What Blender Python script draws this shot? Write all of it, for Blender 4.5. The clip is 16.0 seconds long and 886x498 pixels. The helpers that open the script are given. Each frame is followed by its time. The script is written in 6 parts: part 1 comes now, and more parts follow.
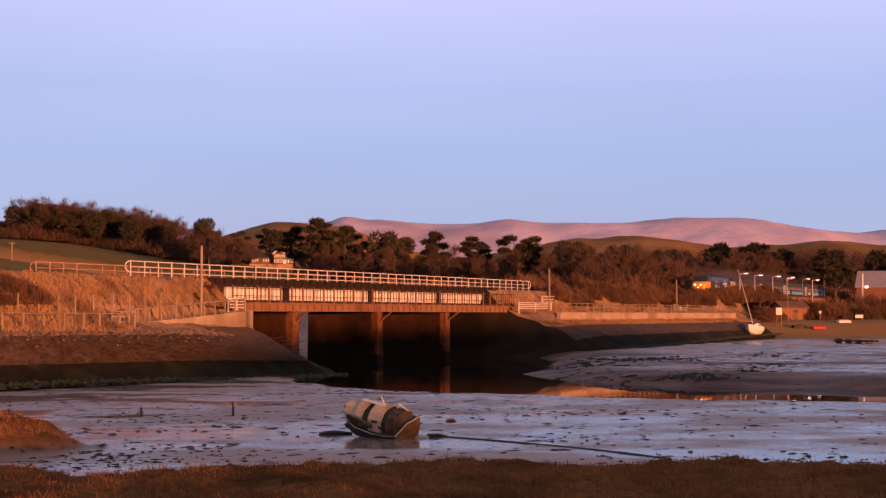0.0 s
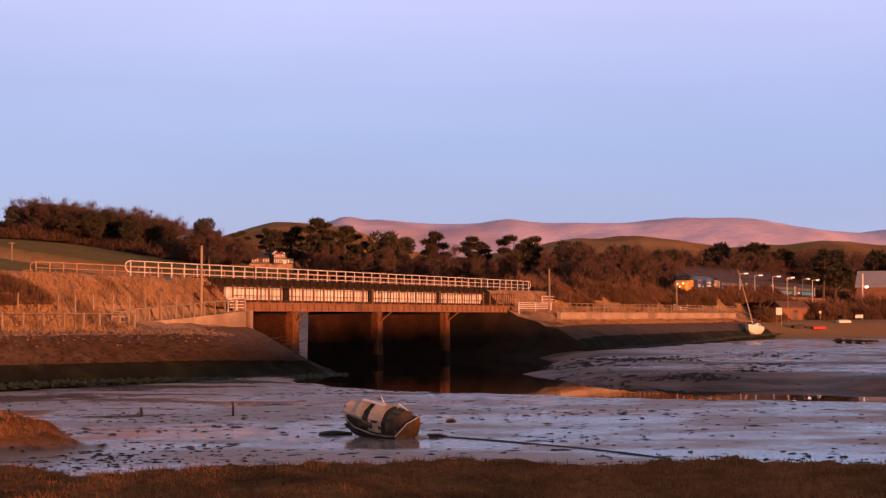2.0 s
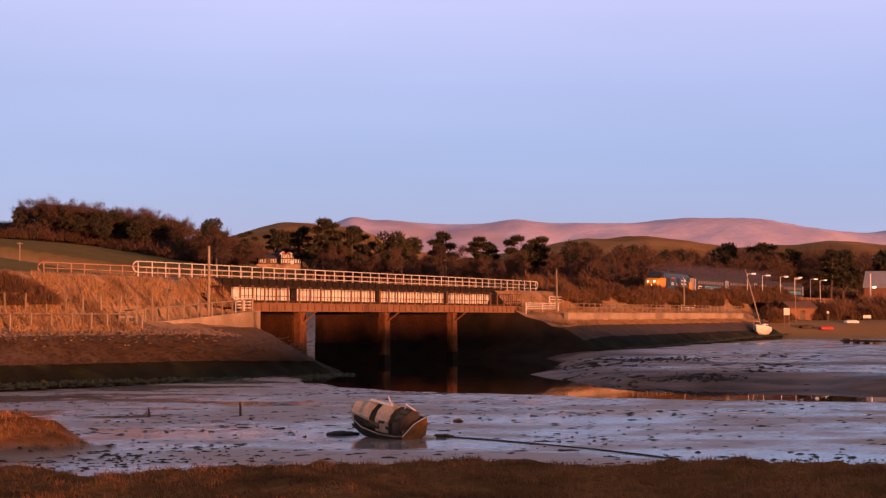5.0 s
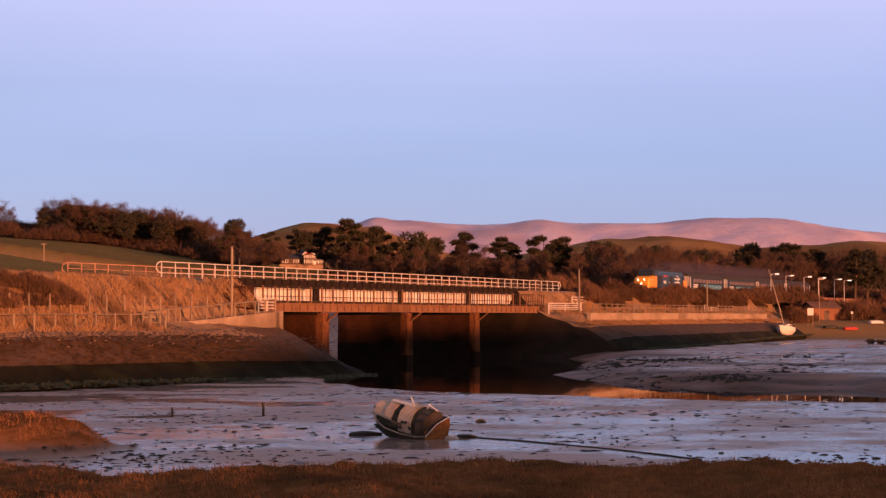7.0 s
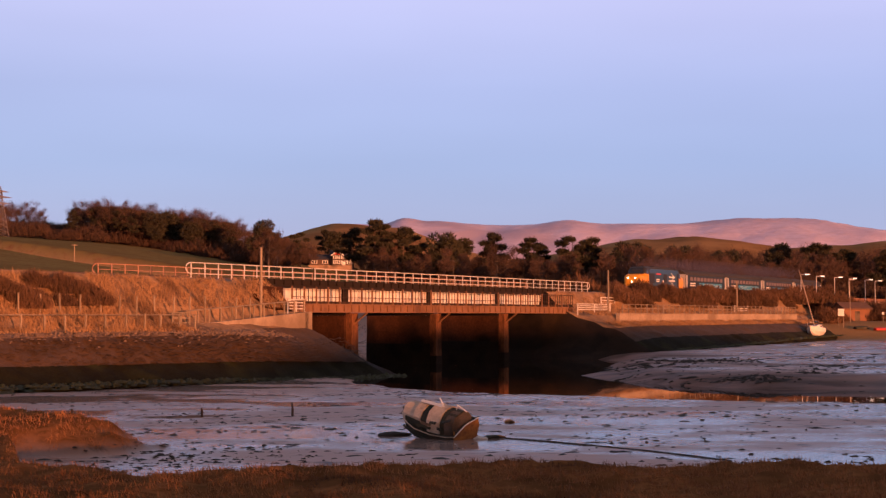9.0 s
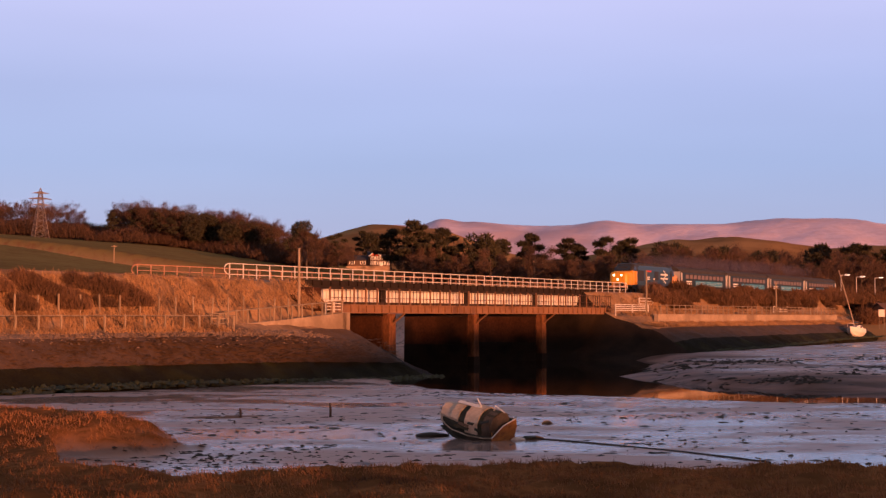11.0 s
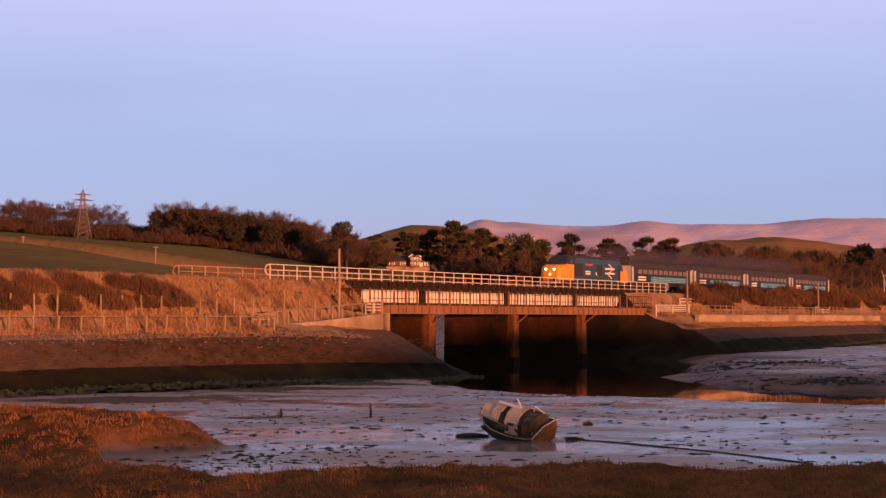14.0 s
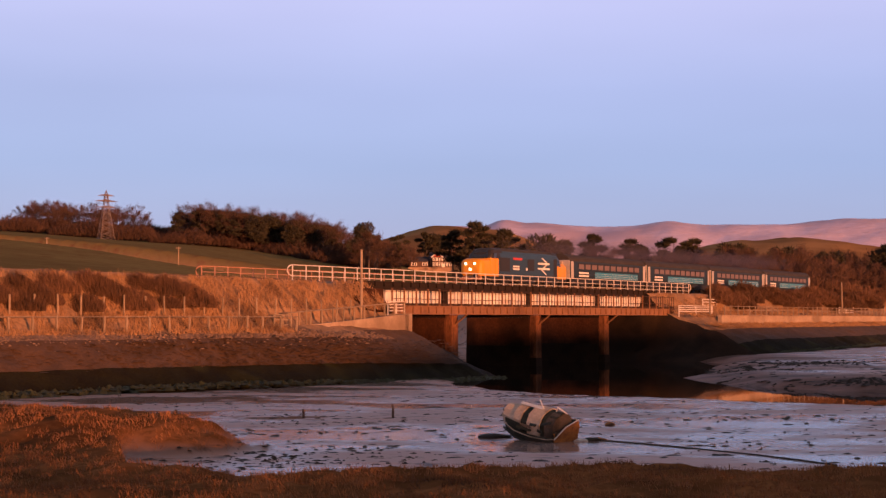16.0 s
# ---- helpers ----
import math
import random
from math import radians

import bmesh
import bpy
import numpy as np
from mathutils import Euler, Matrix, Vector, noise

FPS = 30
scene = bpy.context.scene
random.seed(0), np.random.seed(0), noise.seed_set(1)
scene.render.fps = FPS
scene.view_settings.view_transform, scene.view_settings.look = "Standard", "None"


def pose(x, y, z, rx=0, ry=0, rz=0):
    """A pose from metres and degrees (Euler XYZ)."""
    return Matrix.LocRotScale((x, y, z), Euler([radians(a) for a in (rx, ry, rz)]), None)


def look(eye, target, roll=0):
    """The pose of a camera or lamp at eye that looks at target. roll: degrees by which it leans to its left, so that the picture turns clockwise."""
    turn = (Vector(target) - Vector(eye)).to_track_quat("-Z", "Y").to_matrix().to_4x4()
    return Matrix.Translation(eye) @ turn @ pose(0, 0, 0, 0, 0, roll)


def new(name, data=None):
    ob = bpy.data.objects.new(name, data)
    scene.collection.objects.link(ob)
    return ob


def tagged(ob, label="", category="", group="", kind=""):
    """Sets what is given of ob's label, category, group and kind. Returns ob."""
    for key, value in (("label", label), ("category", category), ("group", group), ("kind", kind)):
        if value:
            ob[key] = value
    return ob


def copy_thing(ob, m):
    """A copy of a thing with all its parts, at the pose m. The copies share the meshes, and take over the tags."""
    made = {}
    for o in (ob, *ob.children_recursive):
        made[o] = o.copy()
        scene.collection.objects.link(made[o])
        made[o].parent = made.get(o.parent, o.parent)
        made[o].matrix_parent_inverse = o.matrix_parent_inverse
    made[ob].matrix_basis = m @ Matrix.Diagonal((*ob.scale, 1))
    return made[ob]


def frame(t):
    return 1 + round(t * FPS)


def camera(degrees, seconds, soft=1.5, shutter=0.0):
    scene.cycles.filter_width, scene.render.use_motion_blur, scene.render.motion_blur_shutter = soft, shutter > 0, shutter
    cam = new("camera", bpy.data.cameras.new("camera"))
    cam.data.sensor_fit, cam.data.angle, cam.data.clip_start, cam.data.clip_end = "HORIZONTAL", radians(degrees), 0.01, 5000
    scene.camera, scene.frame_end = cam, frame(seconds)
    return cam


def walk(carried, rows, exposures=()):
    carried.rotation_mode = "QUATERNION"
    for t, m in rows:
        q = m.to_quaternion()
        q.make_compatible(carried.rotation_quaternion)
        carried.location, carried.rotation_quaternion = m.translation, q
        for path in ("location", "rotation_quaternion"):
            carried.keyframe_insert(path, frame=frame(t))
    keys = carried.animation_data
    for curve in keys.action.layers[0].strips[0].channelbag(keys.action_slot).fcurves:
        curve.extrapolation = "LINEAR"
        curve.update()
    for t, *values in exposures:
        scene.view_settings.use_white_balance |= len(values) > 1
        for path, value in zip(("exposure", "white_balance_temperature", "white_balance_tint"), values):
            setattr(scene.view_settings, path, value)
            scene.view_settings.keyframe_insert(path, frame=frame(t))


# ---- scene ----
cam = camera(33.0, 16.0, soft=1.35)
EYE = (0.0, 0.0, 4.4)
TILT = 2.53
# seconds, turn to the left, extra tilt
PAN = [(0.0, 0.0, 0.0), (3.2, 0.0, 0.0), (4.4, 0.13, 0.005), (5.5, 0.439, 0.013), (6.0, 0.640, 0.014), (6.5, 0.890, 0.018),
       (7.0, 1.138, 0.022), (7.5, 1.395, 0.027), (8.0, 1.642, 0.033), (8.5, 1.925, 0.039), (9.7, 2.72, 0.056), (11.0, 3.677, 0.074),
       (11.5, 4.025, 0.078), (12.0, 4.388, 0.080), (12.5, 4.690, 0.084), (13.0, 4.872, 0.092), (13.5, 5.035, 0.096),
       (14.0, 5.205, 0.097), (14.5, 5.368, 0.099), (15.0, 5.588, 0.105), (15.5, 5.790, 0.114), (16.0, 6.054, 0.118)]
walk(cam, [(t, pose(*EYE, 90 + TILT + p, 0, y)) for t, y, p in PAN], [(0.0, 0.5, 6500, 10), (16.0, 0.43, 6500, 10)])

# ---------------------------------------------------------------- light
SUN_FROM = Vector((0.60, -0.80, 0.0)).normalized()
SUN_UP = 1.3
world = bpy.data.worlds.new("evening_sky")
scene.world = world
world.use_nodes = True
wn, wl = world.node_tree.nodes, world.node_tree.links
wn.clear()
sky = wn.new("ShaderNodeTexSky")
sky.sky_type, sky.sun_disc = "NISHITA", False
sky.sun_elevation, sky.sun_rotation = radians(SUN_UP), math.atan2(SUN_FROM.x, SUN_FROM.y)
sky.air_density, sky.dust_density, sky.ozone_density = 1.0, 0.6, 2.0
geo = wn.new("ShaderNodeTexCoord")
sep = wn.new("ShaderNodeSeparateXYZ")
wl.new(geo.outputs["Generated"], sep.inputs[0])
ramp = wn.new("ShaderNodeValToRGB")
ramp.color_ramp.elements.remove(ramp.color_ramp.elements[0])
stops = [(0.0, (0.45, 0.45, 0.70)), (0.06, (0.375, 0.455, 0.79)), (0.10, (0.36, 0.46, 0.83)), (0.15, (0.43, 0.49, 0.87)),
         (0.21, (0.60, 0.595, 0.98)), (0.32, (0.40, 0.38, 0.58)), (0.55, (0.25, 0.22, 0.28)), (1.0, (0.19, 0.16, 0.19))]
ramp.color_ramp.elements[0].position = 0.0
ramp.color_ramp.elements[0].color = (*stops[0][1], 1)
for at, c in stops[1:]:
    ramp.color_ramp.elements.new(at).color = (*c, 1)
wl.new(sep.outputs["Z"], ramp.inputs[0])
mixw = wn.new("ShaderNodeMix")
mixw.data_type = "RGBA"
mixw.inputs["Factor"].default_value = 0.90
scale_n = wn.new("ShaderNodeVectorMath")
scale_n.operation = "SCALE"
scale_n.inputs["Scale"].default_value = 0.9
wl.new(sky.outputs[0], scale_n.inputs[0])
wl.new(scale_n.outputs[0], mixw.inputs["A"])
wl.new(ramp.outputs[0], mixw.inputs["B"])
# thin uneven veil of cloud
veil = wn.new("ShaderNodeTexNoise")
veil.inputs["Scale"].default_value = 2.2
veil.inputs["Detail"].default_value = 3
vmap = wn.new("ShaderNodeMapping")
vmap.inputs["Scale"].default_value = (1, 1, 5)
wl.new(geo.outputs["Generated"], vmap.inputs[0])
wl.new(vmap.outputs[0], veil.inputs[0])
# warm afterglow round the sun's side of the sky
toward = wn.new("ShaderNodeVectorMath")
toward.operation = "DOT_PRODUCT"
toward.inputs[1].default_value = tuple(SUN_FROM)
wl.new(geo.outputs["Generated"], toward.inputs[0])
side = wn.new("ShaderNodeMapRange")
side.interpolation_type = "SMOOTHSTEP"
side.inputs["From Min"].default_value, side.inputs["From Max"].default_value = -0.35, 0.75
wl.new(toward.outputs["Value"], side.inputs[0])
warm = wn.new("ShaderNodeValToRGB")
warm.color_ramp.elements[0].color, warm.color_ramp.elements[1].color = (0.74, 0.32, 0.19, 1), (0.19, 0.16, 0.19, 1)
for at_, c_ in ((0.12, (0.62, 0.32, 0.22)), (0.3, (0.32, 0.22, 0.21)), (0.6, (0.22, 0.17, 0.18))):
    warm.color_ramp.elements.new(at_).color = (*c_, 1)
wl.new(sep.outputs["Z"], warm.inputs[0])
whole = wn.new("ShaderNodeMix")
whole.data_type = "RGBA"
wl.new(side.outputs[0], whole.inputs["Factor"])
wl.new(mixw.outputs["Result"], whole.inputs["A"])
wl.new(warm.outputs[0], whole.inputs["B"])
vr = wn.new("ShaderNodeMapRange")
vr.inputs["From Min"].default_value, vr.inputs["From Max"].default_value = 0.3, 0.7
vr.inputs["To Min"].default_value, vr.inputs["To Max"].default_value = 0.95, 1.05
wl.new(veil.outputs[0], vr.inputs[0])
vs = wn.new("ShaderNodeVectorMath")
vs.operation = "SCALE"
wl.new(whole.outputs["Result"], vs.inputs[0])
wl.new(vr.outputs[0], vs.inputs["Scale"])
bg = wn.new("ShaderNodeBackground")
bg.inputs["Strength"].default_value = 0.71
wl.new(vs.outputs[0], bg.inputs[0])
wo = wn.new("ShaderNodeOutputWorld")
wl.new(bg.outputs[0], wo.inputs[0])

sun = new("sun", bpy.data.lights.new("sun", "SUN"))
sun.data.energy, sun.data.angle, sun.data.color = 5.0, radians(0.6), (1.0, 0.33, 0.135)
up = math.tan(radians(SUN_UP))
sun.matrix_world = look(SUN_FROM * 100 + Vector((0, 0, 100 * up)), (0, 0, 0))


# ---------------------------------------------------------------- materials
def mat(name, a, b=None, scale=1.0, rough=0.85, bump=0.0, fine=None, metal=0.0, c=None, stretch=(1, 1, 1), rand=0.0, spec=0.5, bump_scale=None):
    """Two tones mixed by noise at two sizes, an optional third in blotches, bump, and a shade of its own for each object."""
    m = bpy.data.materials.new(name)
    m.use_nodes = True
    n, l = m.node_tree.nodes, m.node_tree.links
    p = n["Principled BSDF"]
    p.inputs["Roughness"].default_value, p.inputs["Metallic"].default_value = rough, metal
    p.inputs["Specular IOR Level"].default_value = spec
    tc = n.new("ShaderNodeTexCoord")
    mp = n.new("ShaderNodeMapping")
    mp.inputs["Scale"].default_value = stretch
    l.new(tc.outputs["Object"], mp.inputs[0])
    b = b or tuple(v * 0.7 for v in a)
    big = n.new("ShaderNodeTexNoise")
    big.inputs["Scale"].default_value, big.inputs["Detail"].default_value = scale, 3
    small = n.new("ShaderNodeTexNoise")
    small.inputs["Scale"].default_value, small.inputs["Detail"].default_value = fine or scale * 9, 4
    l.new(mp.outputs[0], big.inputs[0])
    l.new(mp.outputs[0], small.inputs[0])
    add = n.new("ShaderNodeMath")
    add.operation = "ADD"
    l.new(big.outputs[0], add.inputs[0])
    l.new(small.outputs[0], add.inputs[1])
    mr = n.new("ShaderNodeMapRange")
    mr.inputs["From Min"].default_value, mr.inputs["From Max"].default_value = 0.72, 1.28
    l.new(add.outputs[0], mr.inputs[0])
    mix = n.new("ShaderNodeMix")
    mix.data_type = "RGBA"
    mix.inputs["A"].default_value, mix.inputs["B"].default_value = (*a, 1), (*b, 1)
    l.new(mr.outputs[0], mix.inputs["Factor"])
    col = mix.outputs["Result"]
    if c:
        blot = n.new("ShaderNodeTexNoise")
        blot.inputs["Scale"].default_value, blot.inputs["Detail"].default_value = scale * 0.45, 5
        l.new(mp.outputs[0], blot.inputs[0])
        br = n.new("ShaderNodeMapRange")
        br.inputs["From Min"].default_value, br.inputs["From Max"].default_value = 0.52, 0.66
        l.new(blot.outputs[0], br.inputs[0])
        mc = n.new("ShaderNodeMix")
        mc.data_type = "RGBA"
        l.new(br.outputs[0], mc.inputs["Factor"])
        l.new(col, mc.inputs["A"])
        mc.inputs["B"].default_value = (*c, 1)
        col = mc.outputs["Result"]
    if rand:
        oi = n.new("ShaderNodeObjectInfo")
        hs = n.new("ShaderNodeHueSaturation")
        rr = n.new("ShaderNodeMapRange")
        rr.inputs["To Min"].default_value, rr.inputs["To Max"].default_value = 1 - rand, 1 + rand
        l.new(oi.outputs["Random"], rr.inputs[0])
        l.new(rr.outputs[0], hs.inputs["Value"])
        l.new(col, hs.inputs["Color"])
        col = hs.outputs[0]
    l.new(col, p.inputs["Base Color"])
    if bump:
        bp = n.new("ShaderNodeBump")
        bp.inputs["Strength"].default_value, bp.inputs["Distance"].default_value = bump, (bump_scale or 0.05)
        l.new(add.outputs[0], bp.inputs["Height"])
        l.new(bp.outputs[0], p.inputs["Normal"])
    return m


M = {
    "grass_dry": mat("dry_grass", (0.42, 0.26, 0.135), (0.22, 0.13, 0.066), 0.5, 0.95, 0.6, c=(0.15, 0.088, 0.046)),
    "marsh": mat("marsh_turf", (0.13, 0.075, 0.035), (0.05, 0.032, 0.016), 0.35, 0.95, 0.8, c=(0.035, 0.024, 0.012), fine=5),
    "stone": mat("revetment_stone", (0.098, 0.052, 0.026), (0.048, 0.026, 0.014), 0.6, 0.9, 0.7, rand=0.25),
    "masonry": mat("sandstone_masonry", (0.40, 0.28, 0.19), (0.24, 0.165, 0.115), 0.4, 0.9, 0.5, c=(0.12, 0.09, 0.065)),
    "concrete": mat("weathered_concrete", (0.42, 0.33, 0.24), (0.27, 0.2, 0.145), 0.35, 0.9, 0.4, c=(0.2, 0.145, 0.1)),
    "weed": mat("green_weed", (0.05, 0.06, 0.02), (0.025, 0.03, 0.012), 0.7, 0.8, 0.8),
    "white_steel": mat("white_painted_steel", (0.72, 0.70, 0.66), (0.56, 0.5, 0.44), 1.5, 0.5, 0.05),
    "reddish_steel": mat("red_brown_steel", (0.52, 0.30, 0.20), (0.36, 0.16, 0.08), 1.2, 0.65, 0.1),
    "pale_girder": mat("pale_painted_girder", (0.82, 0.80, 0.76), (0.72, 0.68, 0.62), 0.8, 0.6, 0.1, c=(0.62, 0.5, 0.4)),
    "black_steel": mat("black_steel", (0.016, 0.012, 0.010), (0.028, 0.019, 0.014), 0.9, 0.9, 0.2, spec=0.15),
    "beam": mat("tan_painted_beam", (0.26, 0.135, 0.07), (0.17, 0.083, 0.042), 0.7, 0.75, 0.2, c=(0.11, 0.05, 0.024)),
    "timber": mat("weathered_timber", (0.33, 0.26, 0.19), (0.2, 0.15, 0.1), 1.5, 0.9, 0.4, stretch=(1, 1, 0.2), rand=0.2),
    "post_dark": mat("dark_wet_timber", (0.07, 0.05, 0.035), (0.035, 0.026, 0.02), 2, 0.8, 0.4),
    "ballast": mat("grey_ballast", (0.19, 0.16, 0.13), (0.1, 0.08, 0.065), 2.0, 0.95, 0.9, fine=14),
    "rail": mat("rusty_rail", (0.12, 0.07, 0.045), (0.2, 0.13, 0.09), 2, 0.5, 0.1, metal=0.7),
    "scrub": mat("bare_scrub_twigs", (0.165, 0.088, 0.048), (0.09, 0.048, 0.027), 0.5, 0.95, rand=0.3),
    "twig": mat("bare_tree_twigs", (0.105, 0.058, 0.04), (0.062, 0.036, 0.025), 0.4, 0.95, rand=0.3),
    "bark": mat("grey_brown_bark", (0.15, 0.105, 0.075), (0.08, 0.055, 0.04), 1.5, 0.95, 0.5),
    "needle": mat("dark_pine_needles", (0.050, 0.046, 0.024), (0.030, 0.028, 0.015), 0.6, 0.9, rand=0.25),
    "field": mat("rough_pasture", (0.10, 0.085, 0.03), (0.07, 0.058, 0.024), 0.02, 0.95, 0.2, fine=0.6),
    "moor": mat("moorland", (0.19, 0.125, 0.05), (0.12, 0.078, 0.035), 0.006, 0.95, 0.3, fine=0.05, c=(0.08, 0.05, 0.03)),
    # far haze and pink evening light put into the fell's lilac base colour
    "fell": mat("snowy_hazed_fell", (0.76, 0.64, 0.80), (0.62, 0.49, 0.62), 0.0065, 0.95, 0.3, fine=0.045, c=(0.54, 0.42, 0.53), bump_scale=10),
    "yellow": mat("yellow_loco_paint", (0.72, 0.32, 0.009), (0.64, 0.27, 0.008), 0.7, 0.42),
    "blue": mat("dark_blue_loco_paint", (0.024, 0.052, 0.078), (0.018, 0.038, 0.058), 0.5, 0.4),
    "black": mat("black_paint", (0.018, 0.018, 0.02), (0.03, 0.027, 0.025), 0.8, 0.6),
    "roof_grey": mat("sooty_roof_grey", (0.055, 0.05, 0.048), (0.032, 0.029, 0.028), 0.4, 0.85, spec=0.25),
    "coach_blue": mat("dark_coach_blue", (0.02, 0.036, 0.047), (0.015, 0.025, 0.034), 0.5, 0.55, spec=0.3),
    "turquoise": mat("turquoise_stripe", (0.045, 0.26, 0.44), (0.03, 0.18, 0.32), 0.5, 0.5, spec=0.3),
    "white": mat("white_paint", (0.78, 0.77, 0.74), (0.68, 0.66, 0.62), 0.9, 0.5),
    "cream": mat("cream_render", (0.42, 0.34, 0.27), (0.34, 0.26, 0.2), 0.5, 0.85, 0.1),
    "slate": mat("grey_slate", (0.06, 0.062, 0.078), (0.042, 0.043, 0.055), 0.6, 0.9, 0.3, spec=0.1),
    "pale_grey": mat("pale_grey_paint", (0.46, 0.45, 0.44), (0.36, 0.34, 0.33), 0.9, 0.6),
    "red": mat("red_paint", (0.5, 0.05, 0.03), (0.4, 0.035, 0.025), 1, 0.5),
    "brick": mat("brown_brick", (0.28, 0.13, 0.075), (0.18, 0.085, 0.05), 1.2, 0.9, 0.3),
}


def glass(name, tint, rough=0.08):
    m = bpy.data.materials.new(name)
    m.use_nodes = True
    p = m.node_tree.nodes["Principled BSDF"]
    p.inputs["Base Color"].default_value, p.inputs["Roughness"].default_value = (*tint, 1), rough
    p.inputs["Specular IOR Level"].default_value = 0.8
    return m


def glow(name, colour, power):
    m = bpy.data.materials.new(name)
    m.use_nodes = True
    p = m.node_tree.nodes["Principled BSDF"]
    p.inputs["Base Color"].default_value = (*colour, 1)
    p.inputs["Emission Color"].default_value, p.inputs["Emission Strength"].default_value = (*colour, 1), power
    return m


M["window"] = glass("dark_window_glass", (0.02, 0.024, 0.03))
# coach panes: the low sun's reflection is put into a tan base colour
M["lit_window"] = glass("sunset_tinted_glass", (0.17, 0.115, 0.075), 0.45)
M["lamp"] = glow("headlamp_glow", (1.0, 0.93, 0.85), 4.0)
M["street"] = glow("station_lamp_glow", (1.0, 0.95, 0.9), 1.3)


# ---------------------------------------------------------------- mesh helpers
def mesh_of(bm, name, material, smooth=False):
    me = bpy.data.meshes.new(name)
    bm.normal_update()
    bm.to_mesh(me)
    bm.free()
    for one in (material if isinstance(material, (list, tuple)) else [material]):
        me.materials.append(one)
    if smooth:
        me.polygons.foreach_set("use_smooth", [True] * len(me.polygons))
    return me


def part(name, bm, material, parent=None, label="", at=None, smooth=False):
    ob = new(name, mesh_of(bm, name, material, smooth) if isinstance(bm, bmesh.types.BMesh) else bm)
    if parent:
        ob.parent = parent
    if at is not None:
        ob.matrix_basis = at
    if label:
        ob["label"] = label
    return ob


def empty(name, m, label, category, group="", kind=""):
    e = new(name)
    e.matrix_basis = m
    return tagged(e, label, category, group, kind)


def box(bm, x0, x1, y0, y1, z0, z1, bevel=0.0):
    vs = [bm.verts.new(p) for p in ((x0, y0, z0), (x1, y0, z0), (x1, y1, z0), (x0, y1, z0), (x0, y0, z1), (x1, y0, z1), (x1, y1, z1), (x0, y1, z1))]
    fs = [bm.faces.new([vs[i] for i in f]) for f in ((3, 2, 1, 0), (4, 5, 6, 7), (0, 1, 5, 4), (1, 2, 6, 5), (2, 3, 7, 6), (3, 0, 4, 7))]
    if bevel:
        es = list({e for f in fs for e in f.edges})
        bmesh.ops.bevel(bm, geom=es, offset=bevel, segments=1, affect="EDGES")
    return bm


def cubed(*a, bevel=0.0):
    return box(bmesh.new(), *a, bevel=bevel)


def tube(bm, points, radii, sides=6, caps=True):
    """A tapering tube along points."""
    pts = [Vector(p) for p in points]
    if not isinstance(radii, (list, tuple)):
        radii = [radii] * len(pts)
    rings = []
    for i, p in enumerate(pts):
        d = (pts[min(i + 1, len(pts) - 1)] - pts[max(i - 1, 0)]).normalized()
        a = d.orthogonal() if abs(d.z) > 0.9 else d.cross(Vector((0, 0, 1)))
        a.normalize()
        b = d.cross(a)
        rings.append([bm.verts.new(p + radii[i] * (math.cos(k * 2 * math.pi / sides) * a + math.sin(k * 2 * math.pi / sides) * b)) for k in range(sides)])
    for r0, r1 in zip(rings, rings[1:]):
        for k in range(sides):
            bm.faces.new((r0[k], r0[(k + 1) % sides], r1[(k + 1) % sides], r1[k]))
    if caps:
        bm.faces.new(rings[0][::-1])
        bm.faces.new(rings[-1])
    return bm


def loft(sections, close=False, caps=True):
    """A skin over sections, each a list of points, joined one to the next."""
    bm = bmesh.new()
    rings = [[bm.verts.new(p) for p in s] for s in sections]
    n = len(rings[0])
    for r0, r1 in zip(rings, rings[1:]):
        for k in range(n if close else n - 1):
            bm.faces.new((r0[k], r0[(k + 1) % n], r1[(k + 1) % n], r1[k]))
    if close and caps:
        bm.faces.new(rings[0][::-1])
        bm.faces.new(rings[-1])
    bmesh.ops.recalc_face_normals(bm, faces=bm.faces)
    return bm


def sm(a, b, x):
    t = np.clip((x - a) / (b - a), 0, 1)
    return t * t * (3 - 2 * t)


def waves(x, y, size, seed, octaves=4):
    """Smooth random relief, about -1 to 1, from summed waves."""
    r = np.random.RandomState(seed)
    v, amp = 0, 1.0
    for o in range(octaves):
        for k in range(4):
            a, ph = r.uniform(0, 2 * math.pi), r.uniform(0, 7)
            k0 = 2 * math.pi / size * 2 ** o * r.uniform(0.7, 1.4)
            v = v + amp * 0.45 * np.sin(k0 * (np.cos(a) * x + np.sin(a) * y) + ph + 1.5 * np.sin(0.37 * k0 * (np.cos(a + 2) * x + np.sin(a + 2) * y)))
        amp *= 0.5
    return v * 0.7


# ---------------------------------------------------------------- the railway line: s along it, q towards the estuary
L0 = Vector((-25.1, 118.0, 0))
LINE_TURN = 63.7
LU = Vector((math.cos(radians(LINE_TURN)), math.sin(radians(LINE_TURN)), 0))
LN = Vector((LU.y, -LU.x, 0))
LINE = pose(L0.x, L0.y, 0, 0, 0, LINE_TURN)   # its x is s, its y is -q
RAIL_Z = 7.7


def at(s, q, z=0.0):
    return L0 + s * LU + q * LN + Vector((0, 0, z))


def line_sq(x, y):
    dx, dy = x - L0.x, y - L0.y
    return dx * LU.x + dy * LU.y, dx * LN.x + dy * LN.y


CHANNEL = [(-150, 330, 16), (-80, 300, 16), (-42, 262, 18), (-16, 215, 20), (-4, 160, 17), (-3, 140, 12), (-2, 126, 9.5), (-1, 111, 8), (4, 100, 8.5), (10, 94, 10.5), (16, 89.5, 11.5), (28, 85.5, 12), (48, 81, 12.5), (90, 78, 13), (300, 60, 20)]
WATER_Z = -0.45


